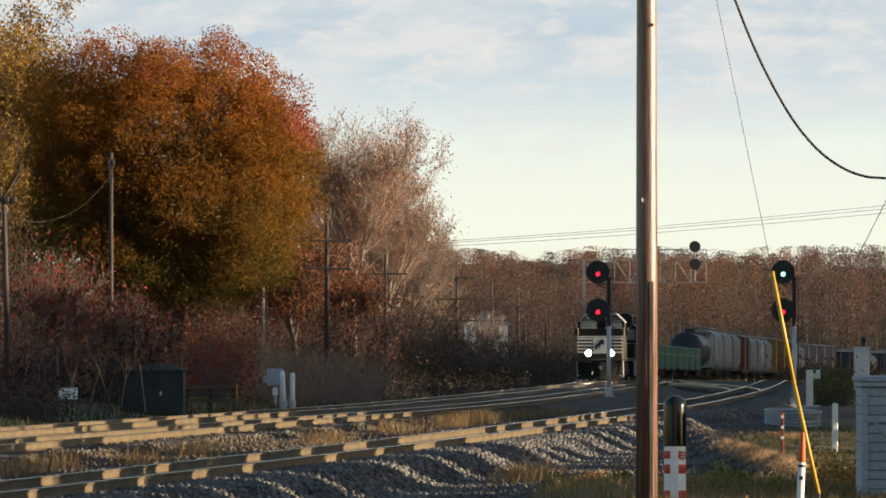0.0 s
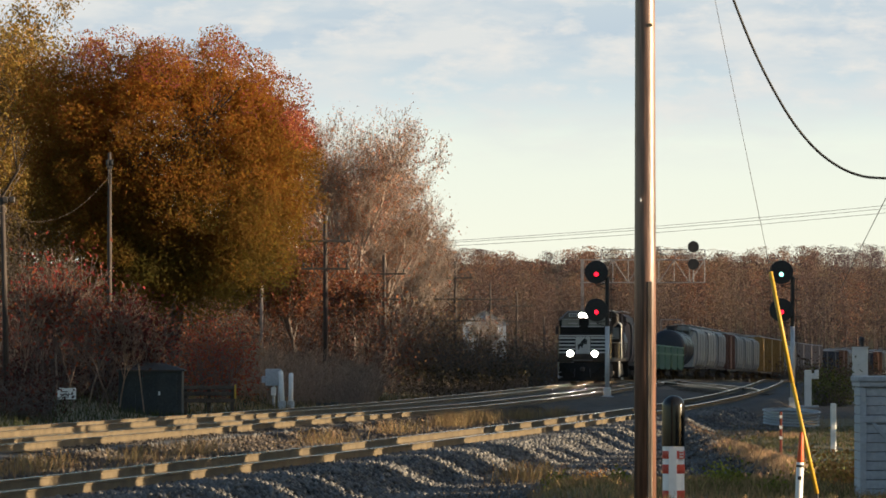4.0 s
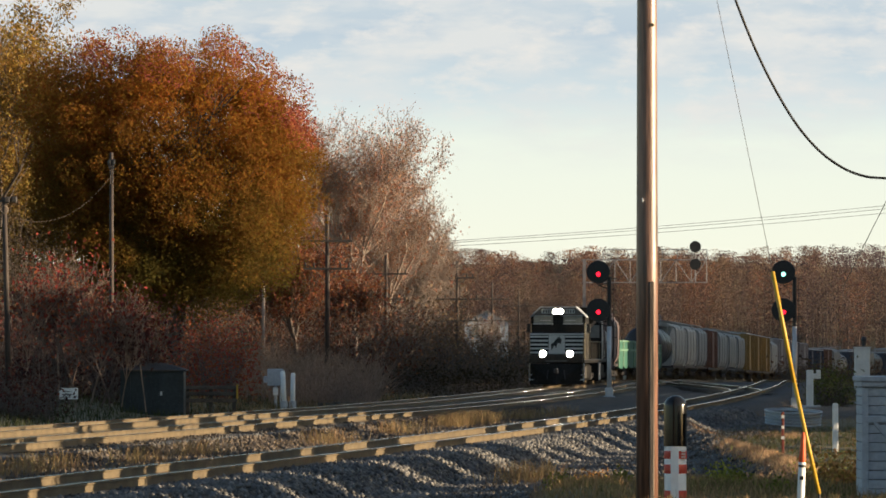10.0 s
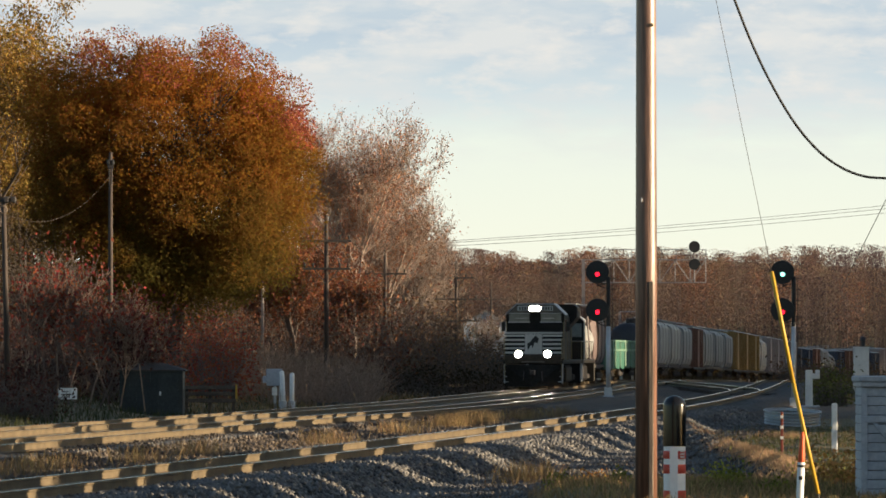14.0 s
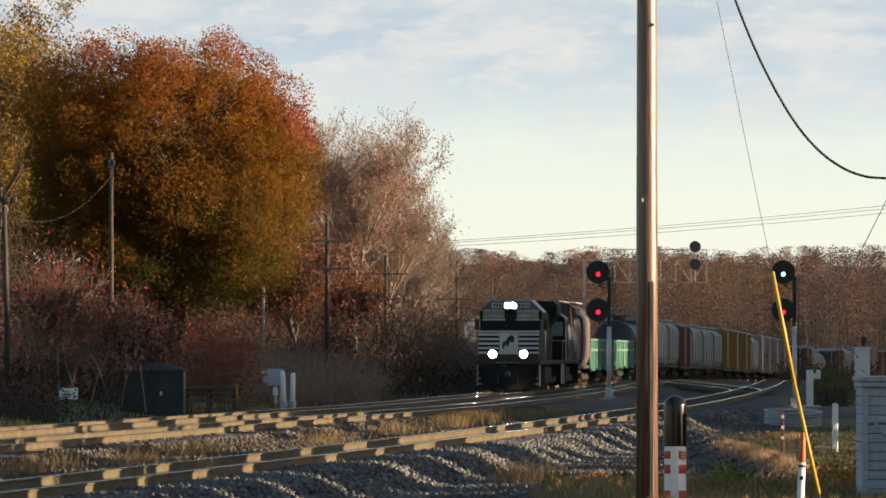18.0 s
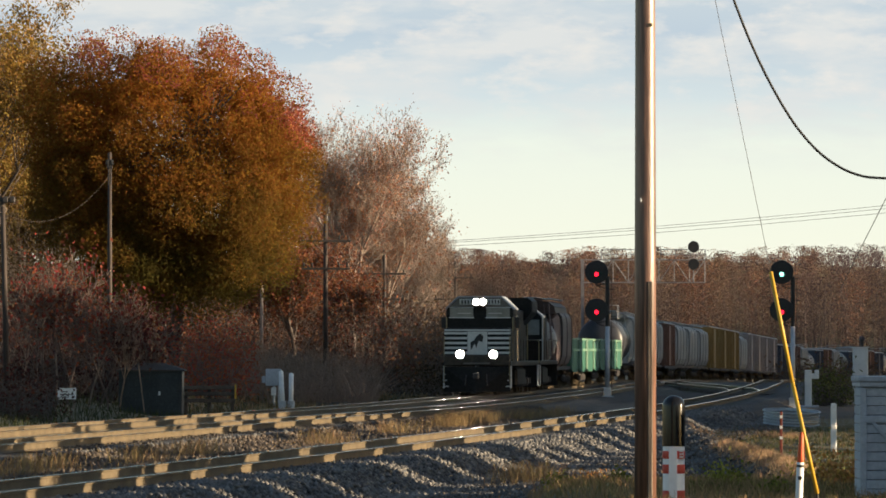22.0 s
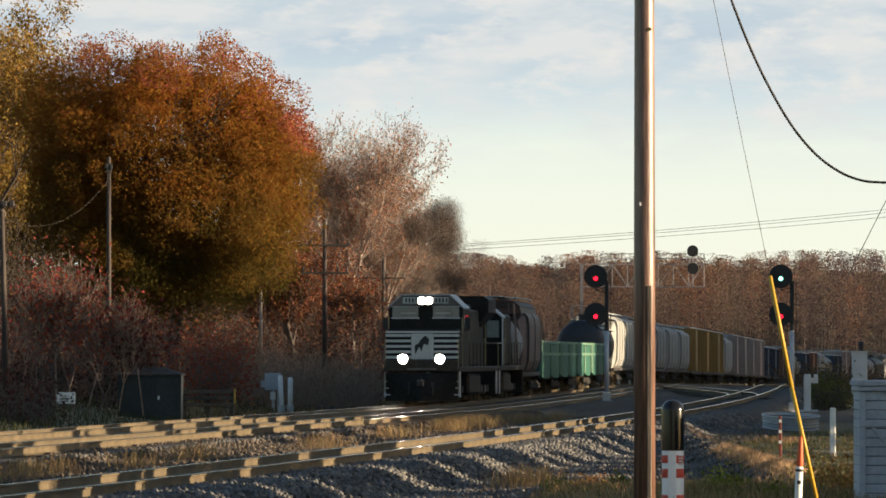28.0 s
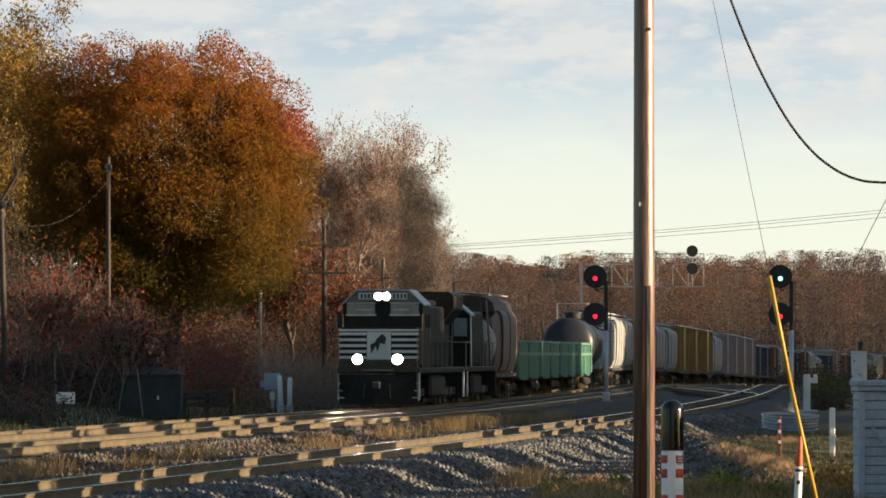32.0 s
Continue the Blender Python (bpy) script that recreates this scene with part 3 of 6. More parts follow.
def thicket(name, label, px0, px1, y0, y1, h0, h1, n, leafmat, leaves, size, seed, bark=None):
    """Brush: many thin stems with a few leaves."""
    rng, nr = random.Random(seed), np.random.default_rng(seed)
    segs, pts = [], []
    for i in range(n):
        y = rng.uniform(y0, y1)
        x = at(rng.uniform(px0, px1), y)
        b = Vector((x, y, ground_z(x, y) - 0.1))
        h = rng.uniform(h0, h1)
        for _ in range(4):
            t = b + Vector((rng.gauss(0, 0.28) * h, rng.gauss(0, 0.25) * h, h * rng.uniform(0.55, 1.0)))
            m = b.lerp(t, 0.5) + Vector((rng.gauss(0, 0.1), 0, 0.1))
            segs += [(b, m, 0.022, 0.016), (m, t, 0.016, 0.008)]
            for _ in range(3):
                q = b.lerp(t, rng.uniform(0.35, 0.9))
                segs.append((q, q + Vector((rng.gauss(0, 0.3), rng.gauss(0, 0.3), rng.uniform(0.2, 0.7))) * h * 0.35, 0.011, 0.006))
            pts.append(t)
    ob = thing(name, Matrix.Identity(4), label, "brush", kind="stuff")
    part("stems", segs_mesh("stems", segs, bark or BRUSHSTEM, 1), None, ob)
    if leaves:
        ends = np.array([tuple(p) for p in pts])
        c = ends[nr.integers(0, len(ends), leaves)] + nr.normal(size=(leaves, 3)) * (0.4, 0.4, 0.5)
        c[:, 2] -= nr.uniform(0, 1, leaves) ** 2 * (h1 * 0.7)
        part("leaves", leaf_mesh("leaves", c, size, leafmat, nr), None, ob)


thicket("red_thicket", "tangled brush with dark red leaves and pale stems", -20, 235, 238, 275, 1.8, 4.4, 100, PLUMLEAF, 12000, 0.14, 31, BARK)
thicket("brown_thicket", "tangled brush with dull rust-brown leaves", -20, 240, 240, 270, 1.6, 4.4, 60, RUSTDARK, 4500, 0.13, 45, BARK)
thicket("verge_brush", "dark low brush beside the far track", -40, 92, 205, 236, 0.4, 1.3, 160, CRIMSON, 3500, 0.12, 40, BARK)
thicket("red_bush", "bush with bright red leaves beside the maple", 352, 402, 262, 285, 1.8, 3.8, 36, SCARLET, 6000, 0.13, 32)
thicket("tan_brush", "leafless tan brush behind the tracks", 380, 660, 270, 330, 1.2, 2.9, 460, BROWNLEAF, 4000, 0.1, 33, TANSTEM)
thicket("dark_brush", "leafless brush under the far trees", 620, 1010, 420, 640, 1.5, 4.5, 460, BROWNLEAF, 14000, 0.22, 34, BARK)
thicket("left_understory", "tall tangled brush below the yellow trees, darkened as shade", -60, 130, 320, 370, 4.0, 11.0, 120, SHADOWLEAF, 22000, 0.18, 41, BARK)
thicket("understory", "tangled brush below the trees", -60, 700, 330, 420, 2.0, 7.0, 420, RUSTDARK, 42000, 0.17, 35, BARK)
thicket("wood_edge", "tangled dark brush at the edge of the wood", 480, 800, 430, 520, 2.0, 8.0, 380, BROWNLEAF, 24000, 0.22, 37, BARK)
thicket("house_brush", "dark tangled brush before a pale house", 775, 930, 560, 640, 2.5, 4.6, 130, SHADOWLEAF, 9000, 0.2, 46, BARK)
thicket("yellow_bush", "low bush with dull yellow leaves", 912, 962, 470, 482, 0.8, 1.6, 26, GOLD, 2600, 0.14, 47)
# Brush added to darken ground that would lie in the sun.
thicket("trackside_brush", "low dark brush beside the far track", 650, 930, 322, 425, 0.5, 1.5, 260, SHADOWLEAF, 9000, 0.14, 48, BARK)
thicket("far_scrub", "low dark scrub beside the main line", 1380, 1620, 420, 640, 0.8, 2.2, 160, BROWNLEAF, 3000, 0.25, 36, BARK)
thicket("dark_bush", "dark low bush beside a white cabinet", 1446, 1500, 290, 305, 0.8, 1.5, 40, GREENGRASS, 3500, 0.12, 38, BARK)


# ---- shade: unseen trees and shrubs, added on the sun side to keep the low sun off the tracks ----
def shade_trees():
    rng, nr = random.Random(8), np.random.default_rng(8)
    first = []
    for k in range(3):
        tree = thing("shade_tree", pose(70, -20 + 8 * k, -0.5), "unseen tree with thin autumn leaves, added for shade", "tree", "roadside trees")
        segs, tips = branches(random.Random(80 + k), 10, 0.2, 3, 0.6)
        top = max(b.z for a, b, _, _ in segs)
        segs = [(a * 11 / top, b * 11 / top, p, q) for a, b, p, q in segs]
        part("trunk", segs_mesh("trunk", segs, BARK), None, tree)
        pts = lobed(nr, (0, 0, 6.3), (4.0, 4.0, 4.6), 40, 3000, 2.2, (0.18, 0.34), 0.8)
        part("crown", leaf_mesh("crown", pts, 0.55, BROWNLEAF, nr), None, tree)
        first.append(tree)
    # Heights and gaps of this unseen row set where sun and shade fall.
    y = 197.0
    while y < 1000:
        x = max(46, 0.078 * y + 22) + rng.uniform(-4, 6)
        k = rng.uniform(1.24, 1.32) if 222 < y < 256 else rng.uniform(1.3, 1.5)
        copy_thing(rng.choice(first), pose(x, y, -0.6, 0, 0, rng.uniform(0, 360)) @ Matrix.Diagonal((k, k, k, 1)))
        y += rng.uniform(3.0, 5.2)
        for a, b in ((272, 279), (294, 301), (331, 358), (381, 407)):
            if a < y < b:
                y = b


def shade_hedge():
    """Rough shrubs added out of view on the sun side: their gaps let the low sun through in patches."""
    rng, nr = random.Random(18), np.random.default_rng(18)
    first = []
    for k in range(4):
        ob = thing("roadside_shrub", pose(60 + 3 * k, 20, -0.5), "dense brown shrub added out of view for shade", "shrub", "roadside shrubs")
        part("stem", tubes(((0, 0, -0.2), (0.1, 0, 0.8), 0.06, 0.04), ((0.1, 0, 0.8), (-0.3, 0.2, 1.8), 0.04, 0.02), ((0.1, 0, 0.8), (0.4, -0.2, 1.9), 0.04, 0.02)), BARK, ob)
        pts = lobed(nr, (0, 0, 1.45), (0.75, 0.62 + 0.25 * k, 1.5), 22, 1500, 3.0, (0.25, 0.45), 1.0)
        part("foliage", leaf_mesh("foliage", pts, 0.34, BROWNLEAF, nr), None, ob)
        first.append(ob)
    # small added standards: a bare stem under a round crown, sun passing below
    standard = []
    for k in range(3):
        ob = thing("roadside_sapling", pose(60 + 3 * k, 30, -0.5), "young tree with a bare stem, added out of view for shade", "tree", "roadside young trees")
        part("stem", tubes(((0, 0, -0.2), (0.05, 0, 2.2), 0.05, 0.035), ((0.05, 0, 2.2), (-0.2, 0.15, 3.0), 0.035, 0.015), ((0.05, 0, 2.2), (0.25, -0.1, 3.1), 0.035, 0.015)), BARK, ob)
        pts = lobed(nr, (0, 0, 3.15), (0.8, 0.7 + 0.25 * k, 1.2), 22, 1500, 3.0, (0.25, 0.42), 1.0)
        part("crown", leaf_mesh("crown", pts, 0.32, BROWNLEAF, nr), None, ob)
        standard.append(ob)

    def stand(kinds, x, y, k):
        copy_thing(rng.choice(kinds), pose(x + rng.uniform(-1, 1), y + rng.uniform(-0.4, 0.4), -0.55, 0, 0, rng.uniform(-25, 25)) @ Matrix.Diagonal((1, rng.uniform(0.8, 1.3), k, 1)))

    def plant(y, near, far):
        for off, hi in ((5.5, near), (9.5, far)):
            stand(first, 0.0726 * y + off, y, rng.uniform(0.8, 1.2) * hi)

    y = 48.0
    while y < 82:
        low = 56.5 < y < 62.5
        plant(y, 0.55 if low else 1.25 if y < 70 else 1.0, 0.6 if low else 1.1 if y < 74 else 1.5)
        y += rng.choice((0.8, 1.1, 1.5, 1.9))
    while y < 205:
        end = y + rng.uniform(0.4, 3.2)
        while y < end:
            if 136.5 < y < 156:
                stand(standard, 0.0726 * y + 5.5, y, rng.uniform(0.56, 0.62))
            elif 106 < y < 150:
                stand(standard, 0.0726 * y + 5.5, y, rng.uniform(0.95, 1.1))
                stand(standard, 0.0726 * y + 9.5, y, rng.uniform(1.2, 1.35))
            else:
                plant(y, 1.1, 2.25)
            y += rng.uniform(0.8, 1.2)
        y += rng.uniform(3.4, 5.8) if 152 < y < 182 else rng.uniform(1.7, 3.8) if y < 125 else rng.uniform(2.4, 5.0)
    y = 328.0
    while y < 412:
        if not 362 < y < 378:
            copy_thing(rng.choice(first), pose(0.0726 * y + 5.5 + rng.uniform(-1, 1), y, -0.55, 0, 0, rng.uniform(-25, 25)) @ Matrix.Diagonal((1.2, 1.3, rng.uniform(1.35, 1.65), 1)))
        y += rng.uniform(1.2, 1.9)


shade_hedge()
shade_trees()


# ---- poles, signals ----
def utility_pole():
    y = 63
    x = at(1144, y)
    g = ground_z(x, y) - 0.4
    pole = thing("utility_pole", pose(x, y, g), "weathered brown wooden utility pole beside the tracks", "utility pole")
    part("shaft", lathe([(0.113, 0), (0.11, 3), (0.098, 7), (0.09, 10.2)], 24), POLEWOOD, pole, smooth=True)
    part("moulding", boxes((0.02, 0.07, -0.125, -0.09, 0.2, 2.75), bevel=0.008), GREYWOOD, pole, "wooden moulding over the ground wire")
    part("bolt", tubes(((-0.05, -0.13, up(352, y) - g), (-0.05, -0.05, up(352, y) - g), 0.008), ((-0.05, -0.13, up(352, y) - g), (-0.05, -0.13, up(358, y) - g), 0.007), sides=8), ALU, pole, "small pale hook bolt")
    # Small dark plate added in place of a knot in the wood.
    part("tag", boxes((0.03, 0.07, -0.108, -0.1, up(48, y) - g, up(42, y) - g)), RUST, pole, "small dark plate standing in for a knot")


utility_pole()


def telegraph_pole(px, top, y, arms, lean=0.0, r=0.13, wood=None):
    x = at(px, y)
    g = ground_z(x, y)
    h = up(top, y) - g
    pole = thing("telegraph_pole", pose(x, y, g, 0, lean, 0), "old grey wooden telegraph pole with crossarms" if arms else "old grey wooden pole", "telegraph pole", "poles along the line")
    part("shaft", lathe([(r, -0.3), (r * 0.95, h * 0.5), (r * 0.75, h)], 10), wood or SHADEDWOOD, pole, smooth=True)
    for a, half in arms:
        z = up(a, y) - g
        arm = part("crossarm", boxes((-half, half, -0.17, -0.07, z - 0.06, z + 0.06), bevel=0.01), DARK, pole)
        for s in (-1, 1):
            part("brace", tubes((Vector((s * half * 0.5, -0.13, z - 0.05)), Vector((s * 0.05, -0.13, z - 0.75)), 0.025), sides=5), DARK, pole)
        for q in (-0.9, -0.55, 0.55, 0.9):
            part("insulator", lathe([(0.02, 0), (0.05, 0.06), (0.05, 0.2), (0.03, 0.26)], 8), BLACK, arm, at=pose(q * half, -0.12, z + 0.06))
    return pole


telegraph_pole(196, 270, 262, ((296, 0.12),), r=0.105)
telegraph_pole(578, 380, 315, ((427, 1.3), (476, 1.25)))
telegraph_pole(682, 443, 425, ((485, 1.5), (530, 1.4)))
telegraph_pole(771, 465, 485, ())
telegraph_pole(808, 462, 476, ((492, 1.35), (530, 1.7), (568, 1.6)))
telegraph_pole(870, 500, 624, ((530, 1.8), (568, 1.8)))
telegraph_pole(917, 515, 711, ((542, 1.9), (570, 1.9)))
telegraph_pole(965, 560, 640, ())
# Pale bark colour stands in for sunlight on this pole.
telegraph_pole(465, 505, 330, (), r=0.1, wood=TWIG)


def signal_mast(px, y, lights, heads=(482, 549)):
    x = at(px, y)
    g = ground_z(x, y)
    mast = thing("signal_mast", pose(x, y, g), "railway signal mast with two round black heads", "railway signal", "mast signals")
    h = up(455, y) - g
    part("pole", tubes(((0, 0, 0), (0, 0, up(578, y) - g), 0.105), sides=14), ALU, mast, "silver painted pole", smooth=True)
    part("upper_pole", tubes(((0, 0, up(578, y) - g), (0, 0, up(490, y) - g), 0.1), sides=14), BLACK, mast)
    part("base", boxes((-0.28, 0.28, -0.28, 0.28, -0.3, 0.05), (-0.18, 0.18, -0.18, 0.18, 0.05, 0.45), bevel=0.03), ALU, mast)
    for py, colour in zip(heads, lights):
        z = up(py, y) - g
        head = part("signal_head", lathe([(0.0, -0.02), (0.54, -0.02), (0.55, 0.0), (0.55, 0.02), (0.53, 0.05), (0.2, 0.06), (0.18, 0.4), (0.0, 0.42)], 28, "y"), BLACK, mast, "round black backboard", at=pose(-0.52, -0.12, z))
        part("hood", lathe([(0.13, 0), (0.13, -0.28), (0.145, -0.28), (0.145, 0)], 16, "y", False), BLACK, head, at=pose(0, 0, -0.1))
        part("lens", lathe([(0.0, -0.07), (0.07, -0.06), (0.1, -0.01)], 14, "y", False), colour, head, at=pose(0, -0.03, -0.1))
        part("bracket", tubes(((-0.5, 0, z - 0.62), (0, 0, z - 0.8), 0.025), ((-0.5, 0, z - 0.4), (-0.5, 0, z - 0.62), 0.03), ((-0.5, 0, z - 0.62), (0, 0, z - 0.5), 0.025), sides=6), BLACK, mast)
        for k in range(3):
            part("step", tubes(((0, 0, z - 0.3 - 0.5 * k), (0.36, 0, z - 0.3 - 0.5 * k), 0.016), sides=5), BLACK, mast)
    part("ladder", tubes(((0.2, 0.15, 0.4), (0.2, 0.15, h - 1), 0.018), ((-0.05, 0.15, 0.4), (-0.05, 0.15, h - 1), 0.018), sides=5), DARK, mast)
    return mast


RED = glow("red_lens", (1.0, 0.01, 0.03), 1.8)
GREEN = glow("green_lens", (0.3, 1.0, 0.8), 1.8)
signal_mast(1077, 287, (RED, RED))
signal_mast(1405, 280, (GREEN, RED))


BRIDGEGREY = mat("weathered_bridge_steel", (0.13, 0.125, 0.135), (0.23, 0.22, 0.23), 0.7, scale=1.5, fine=16, bump=0.1)


def signal_bridge():
    y = 480
    x0, x1 = at(1033, y), at(1250, y)
    br = thing("signal_bridge", pose(x0, y, 0), "grey steel signal bridge spanning the far tracks", "signal bridge")
    zt, zb, zw = up(460, y), up(500, y), up(442, y)
    w = x1 - x0
    for yy in (0, 1.2):
        for z in (zt, zb):
            part("chord", boxes((-0.2, w, yy - 0.05, yy + 0.05, z - 0.04, z + 0.04)), BRIDGEGREY, br)
        for i in range(8):
            a, b = w * i / 8, w * (i + 1) / 8
            part("diagonal", tubes(((a, yy, zb if i % 2 else zt), (b, yy, zt if i % 2 else zb), 0.022), sides=5), BRIDGEGREY, br)
            part("upright", tubes(((b, yy, zb), (b, yy, zt), 0.022), sides=5), BRIDGEGREY, br)
    for yy in (0, 1.2):
        part("post", boxes((-0.11, 0.11, yy - 0.1, yy + 0.1, -1.2, zt)), BRIDGEGREY, br)
    xa = at(1066, y) - x0
    rail = part("walkway_railing", boxes((xa, w, -0.02, 0.02, zw - 0.03, zw + 0.03), (xa, w, -0.02, 0.02, zw - 0.4, zw - 0.35)), BRIDGEGREY, br)
    for i in range(8):
        q = xa + (w - xa) * i / 7
        part("stanchion", boxes((q - 0.03, q + 0.03, -0.03, 0.03, zt, zw)), BRIDGEGREY, rail)
    for py in (437, 468):
        head = part("signal_head", lathe([(0.0, -0.02), (0.44, -0.02), (0.45, 0.03), (0.16, 0.06), (0.15, 0.4), (0, 0.4)], 22, "y"), BLACK, br, "round black backboard", at=pose(at(1229, y) - x0, -0.4, up(py, y)))
    part("signal_pole", tubes(((at(1229, y) - x0, -0.3, zb), (at(1229, y) - x0, -0.3, zw), 0.06)), BRIDGEGREY, br)


signal_bridge()

# ---- sky far behind ----
def sky_backdrop():
    y = 4200
    m = bpy.data.materials.new("sky_with_thin_cloud")
    m.use_nodes = True
    n, l = m.node_tree.nodes, m.node_tree.links
    for q in list(n):
        n.remove(q)
    out, em, co, sep = n.new("ShaderNodeOutputMaterial"), n.new("ShaderNodeEmission"), n.new("ShaderNodeTexCoord"), n.new("ShaderNodeSeparateXYZ")
    l.new(co.outputs["Object"], sep.inputs[0])
    grad = n.new("ShaderNodeValToRGB")
    mr = n.new("ShaderNodeMapRange")
    mr.inputs["From Max"].default_value = 260.0
    l.new(sep.outputs["Z"], mr.inputs["Value"])
    l.new(mr.outputs[0], grad.inputs[0])
    e = grad.color_ramp.elements
    for pos, c in ((0.0, (0.95, 0.9, 0.74)), (0.3, (0.94, 0.96, 0.8)), (0.56, (0.87, 0.93, 0.82)), (0.68, (0.68, 0.77, 0.79)), (0.85, (0.54, 0.64, 0.72)), (1.0, (0.62, 0.7, 0.74))):
        q = e.new(pos) if pos not in (0.0, 1.0) else e[0 if pos == 0 else -1]
        q.color = (*c, 1)
    mp, nz = n.new("ShaderNodeMapping"), n.new("ShaderNodeTexNoise")
    mp.inputs["Scale"].default_value = (0.0105, 1, 0.04)
    l.new(co.outputs["Object"], mp.inputs[0])
    l.new(mp.outputs[0], nz.inputs["Vector"])
    nz.inputs["Scale"].default_value, nz.inputs["Detail"].default_value, nz.inputs["Roughness"].default_value = 1.0, 7, 0.55
    cr, hz, mul = n.new("ShaderNodeMapRange"), n.new("ShaderNodeMapRange"), n.new("ShaderNodeMath")
    cr.inputs["From Min"].default_value, cr.inputs["From Max"].default_value = 0.42, 0.62
    hz.inputs["From Min"].default_value, hz.inputs["From Max"].default_value = 120.0, 190.0
    mul.operation = "MULTIPLY"
    l.new(nz.outputs[0], cr.inputs["Value"])
    l.new(sep.outputs["Z"], hz.inputs["Value"])
    l.new(cr.outputs[0], mul.inputs[0])
    l.new(hz.outputs[0], mul.inputs[1])
    mix = n.new("ShaderNodeMix")
    mix.data_type = "RGBA"
    mix.inputs["B"].default_value = (0.76, 0.78, 0.77, 1)
    l.new(mul.outputs[0], mix.inputs["Factor"])
    l.new(grad.outputs[0], mix.inputs["A"])
    mp2, nz2, puff, puffs = n.new("ShaderNodeMapping"), n.new("ShaderNodeTexNoise"), n.new("ShaderNodeMapRange"), n.new("ShaderNodeMath")
    mp2.inputs["Scale"].default_value = (0.024, 1, 0.062)
    mp2.inputs["Location"].default_value = (3.7, 0, 1.9)
    l.new(co.outputs["Object"], mp2.inputs[0])
    l.new(mp2.outputs[0], nz2.inputs["Vector"])
    nz2.inputs["Scale"].default_value, nz2.inputs["Detail"].default_value, nz2.inputs["Roughness"].default_value = 1.0, 6, 0.6
    puff.inputs["From Min"].default_value, puff.inputs["From Max"].default_value, puff.inputs["To Max"].default_value = 0.5, 0.7, 0.85
    puffs.operation = "MULTIPLY"
    l.new(nz2.outputs[0], puff.inputs["Value"])
    l.new(puff.outputs[0], puffs.inputs[0])
    l.new(hz.outputs[0], puffs.inputs[1])
    warm = n.new("ShaderNodeMix")
    warm.data_type = "RGBA"
    warm.inputs["B"].default_value = (0.86, 0.83, 0.78, 1)
    l.new(puffs.outputs[0], warm.inputs["Factor"])
    l.new(mix.outputs["Result"], warm.inputs["A"])
    l.new(warm.outputs["Result"], em.inputs["Color"])
    em.inputs["Strength"].default_value = SKY_GLOW
    l.new(em.outputs[0], out.inputs["Surface"])
    me = mesh_from("backdrop", [(-700, 0, -60), (700, 0, -60), (700, 0, 420), (-700, 0, 420)], [(0, 1, 2, 3)], m)
    ob = tagged(new("backdrop", me), "pale evening sky with thin drifting clouds", "sky", kind="structure")
    ob.location = (0, y, 0)
    return ob


backdrop = sky_backdrop()


# ---- the train ----
def front_y(t):
    """Where the leading end of the train stands: it comes nearer and slows a little."""
    return 399.38 - 6.4057 * t + 0.032335 * t * t


def paint(name, a, b=None, rough=0.55, **k):
    b = b or tuple(c * 0.72 for c in a)
    return mat(name, b, a, rough, scale=0.8, fine=9, bump=0.15, **k)


HOPPER_BROWN = paint("faded_brown_paint", (0.145, 0.105, 0.1))
ROOF_BROWN = paint("dark_brown_roof", (0.06, 0.036, 0.032))
HOPPER_GREY = paint("hopper_grey_paint", (0.26, 0.27, 0.27))
HOPPER_WHITE = paint("hopper_white_paint", (0.36, 0.36, 0.34))
GON_GREEN = paint("gondola_green_paint", (0.036, 0.13, 0.092), (0.026, 0.098, 0.07))
GON_PALE = paint("pale_green_paint", (0.15, 0.26, 0.18), (0.105, 0.2, 0.135))
BOX_YELLOW = paint("boxcar_yellow_paint", (0.32, 0.2, 0.065))
BOX_BROWN = paint("boxcar_brown_paint", (0.2, 0.1, 0.07))
BOX_GREY = paint("boxcar_grey_paint", (0.35, 0.3, 0.285))
BOX_BLUE = paint("boxcar_blue_paint", (0.05, 0.065, 0.1))
TANK_BLACK = paint("tank_black_paint", (0.03, 0.032, 0.04), rough=0.4)
TANK_WHITE = paint("tank_white_paint", (0.34, 0.33, 0.32))
GALV = paint("galvanised_roof", (0.42, 0.44, 0.46), rough=0.5)
LOCO_BLACK = mat("loco_black_paint", (0.008, 0.0075, 0.007), (0.02, 0.018, 0.016), 0.55, scale=0.8, fine=8, bump=0.08, spec=0.18)
LOCO_WHITE = mat("loco_white_paint", (0.5, 0.5, 0.47), (0.64, 0.64, 0.6), 0.5, scale=1.0, fine=9, bump=0.05)
# Pale base colour holds the sky that the panes reflect.
GLASS = mat("window_glass", (0.16, 0.18, 0.175), (0.24, 0.26, 0.25), 0.1, bump=0.0, spec=0.8)
HANDRAIL = mat("handrail_paint", (0.16, 0.13, 0.07), (0.3, 0.25, 0.14), 0.6, bump=0.0)
BROWNISH = mat("dusty_black", (0.035, 0.027, 0.02), (0.08, 0.06, 0.04), 0.7, scale=1, fine=9, bump=0.1)
BROW = mat("brow_paint", (0.11, 0.1, 0.085), (0.18, 0.165, 0.14), 0.55, scale=1, fine=9, bump=0.05)
STEPGREY = mat("step_grey", (0.36, 0.37, 0.38), (0.5, 0.51, 0.52), 0.6, scale=1, fine=9, bump=0.1)
HEADLAMP = glow("headlamp", (1.0, 0.9, 0.72), 200)


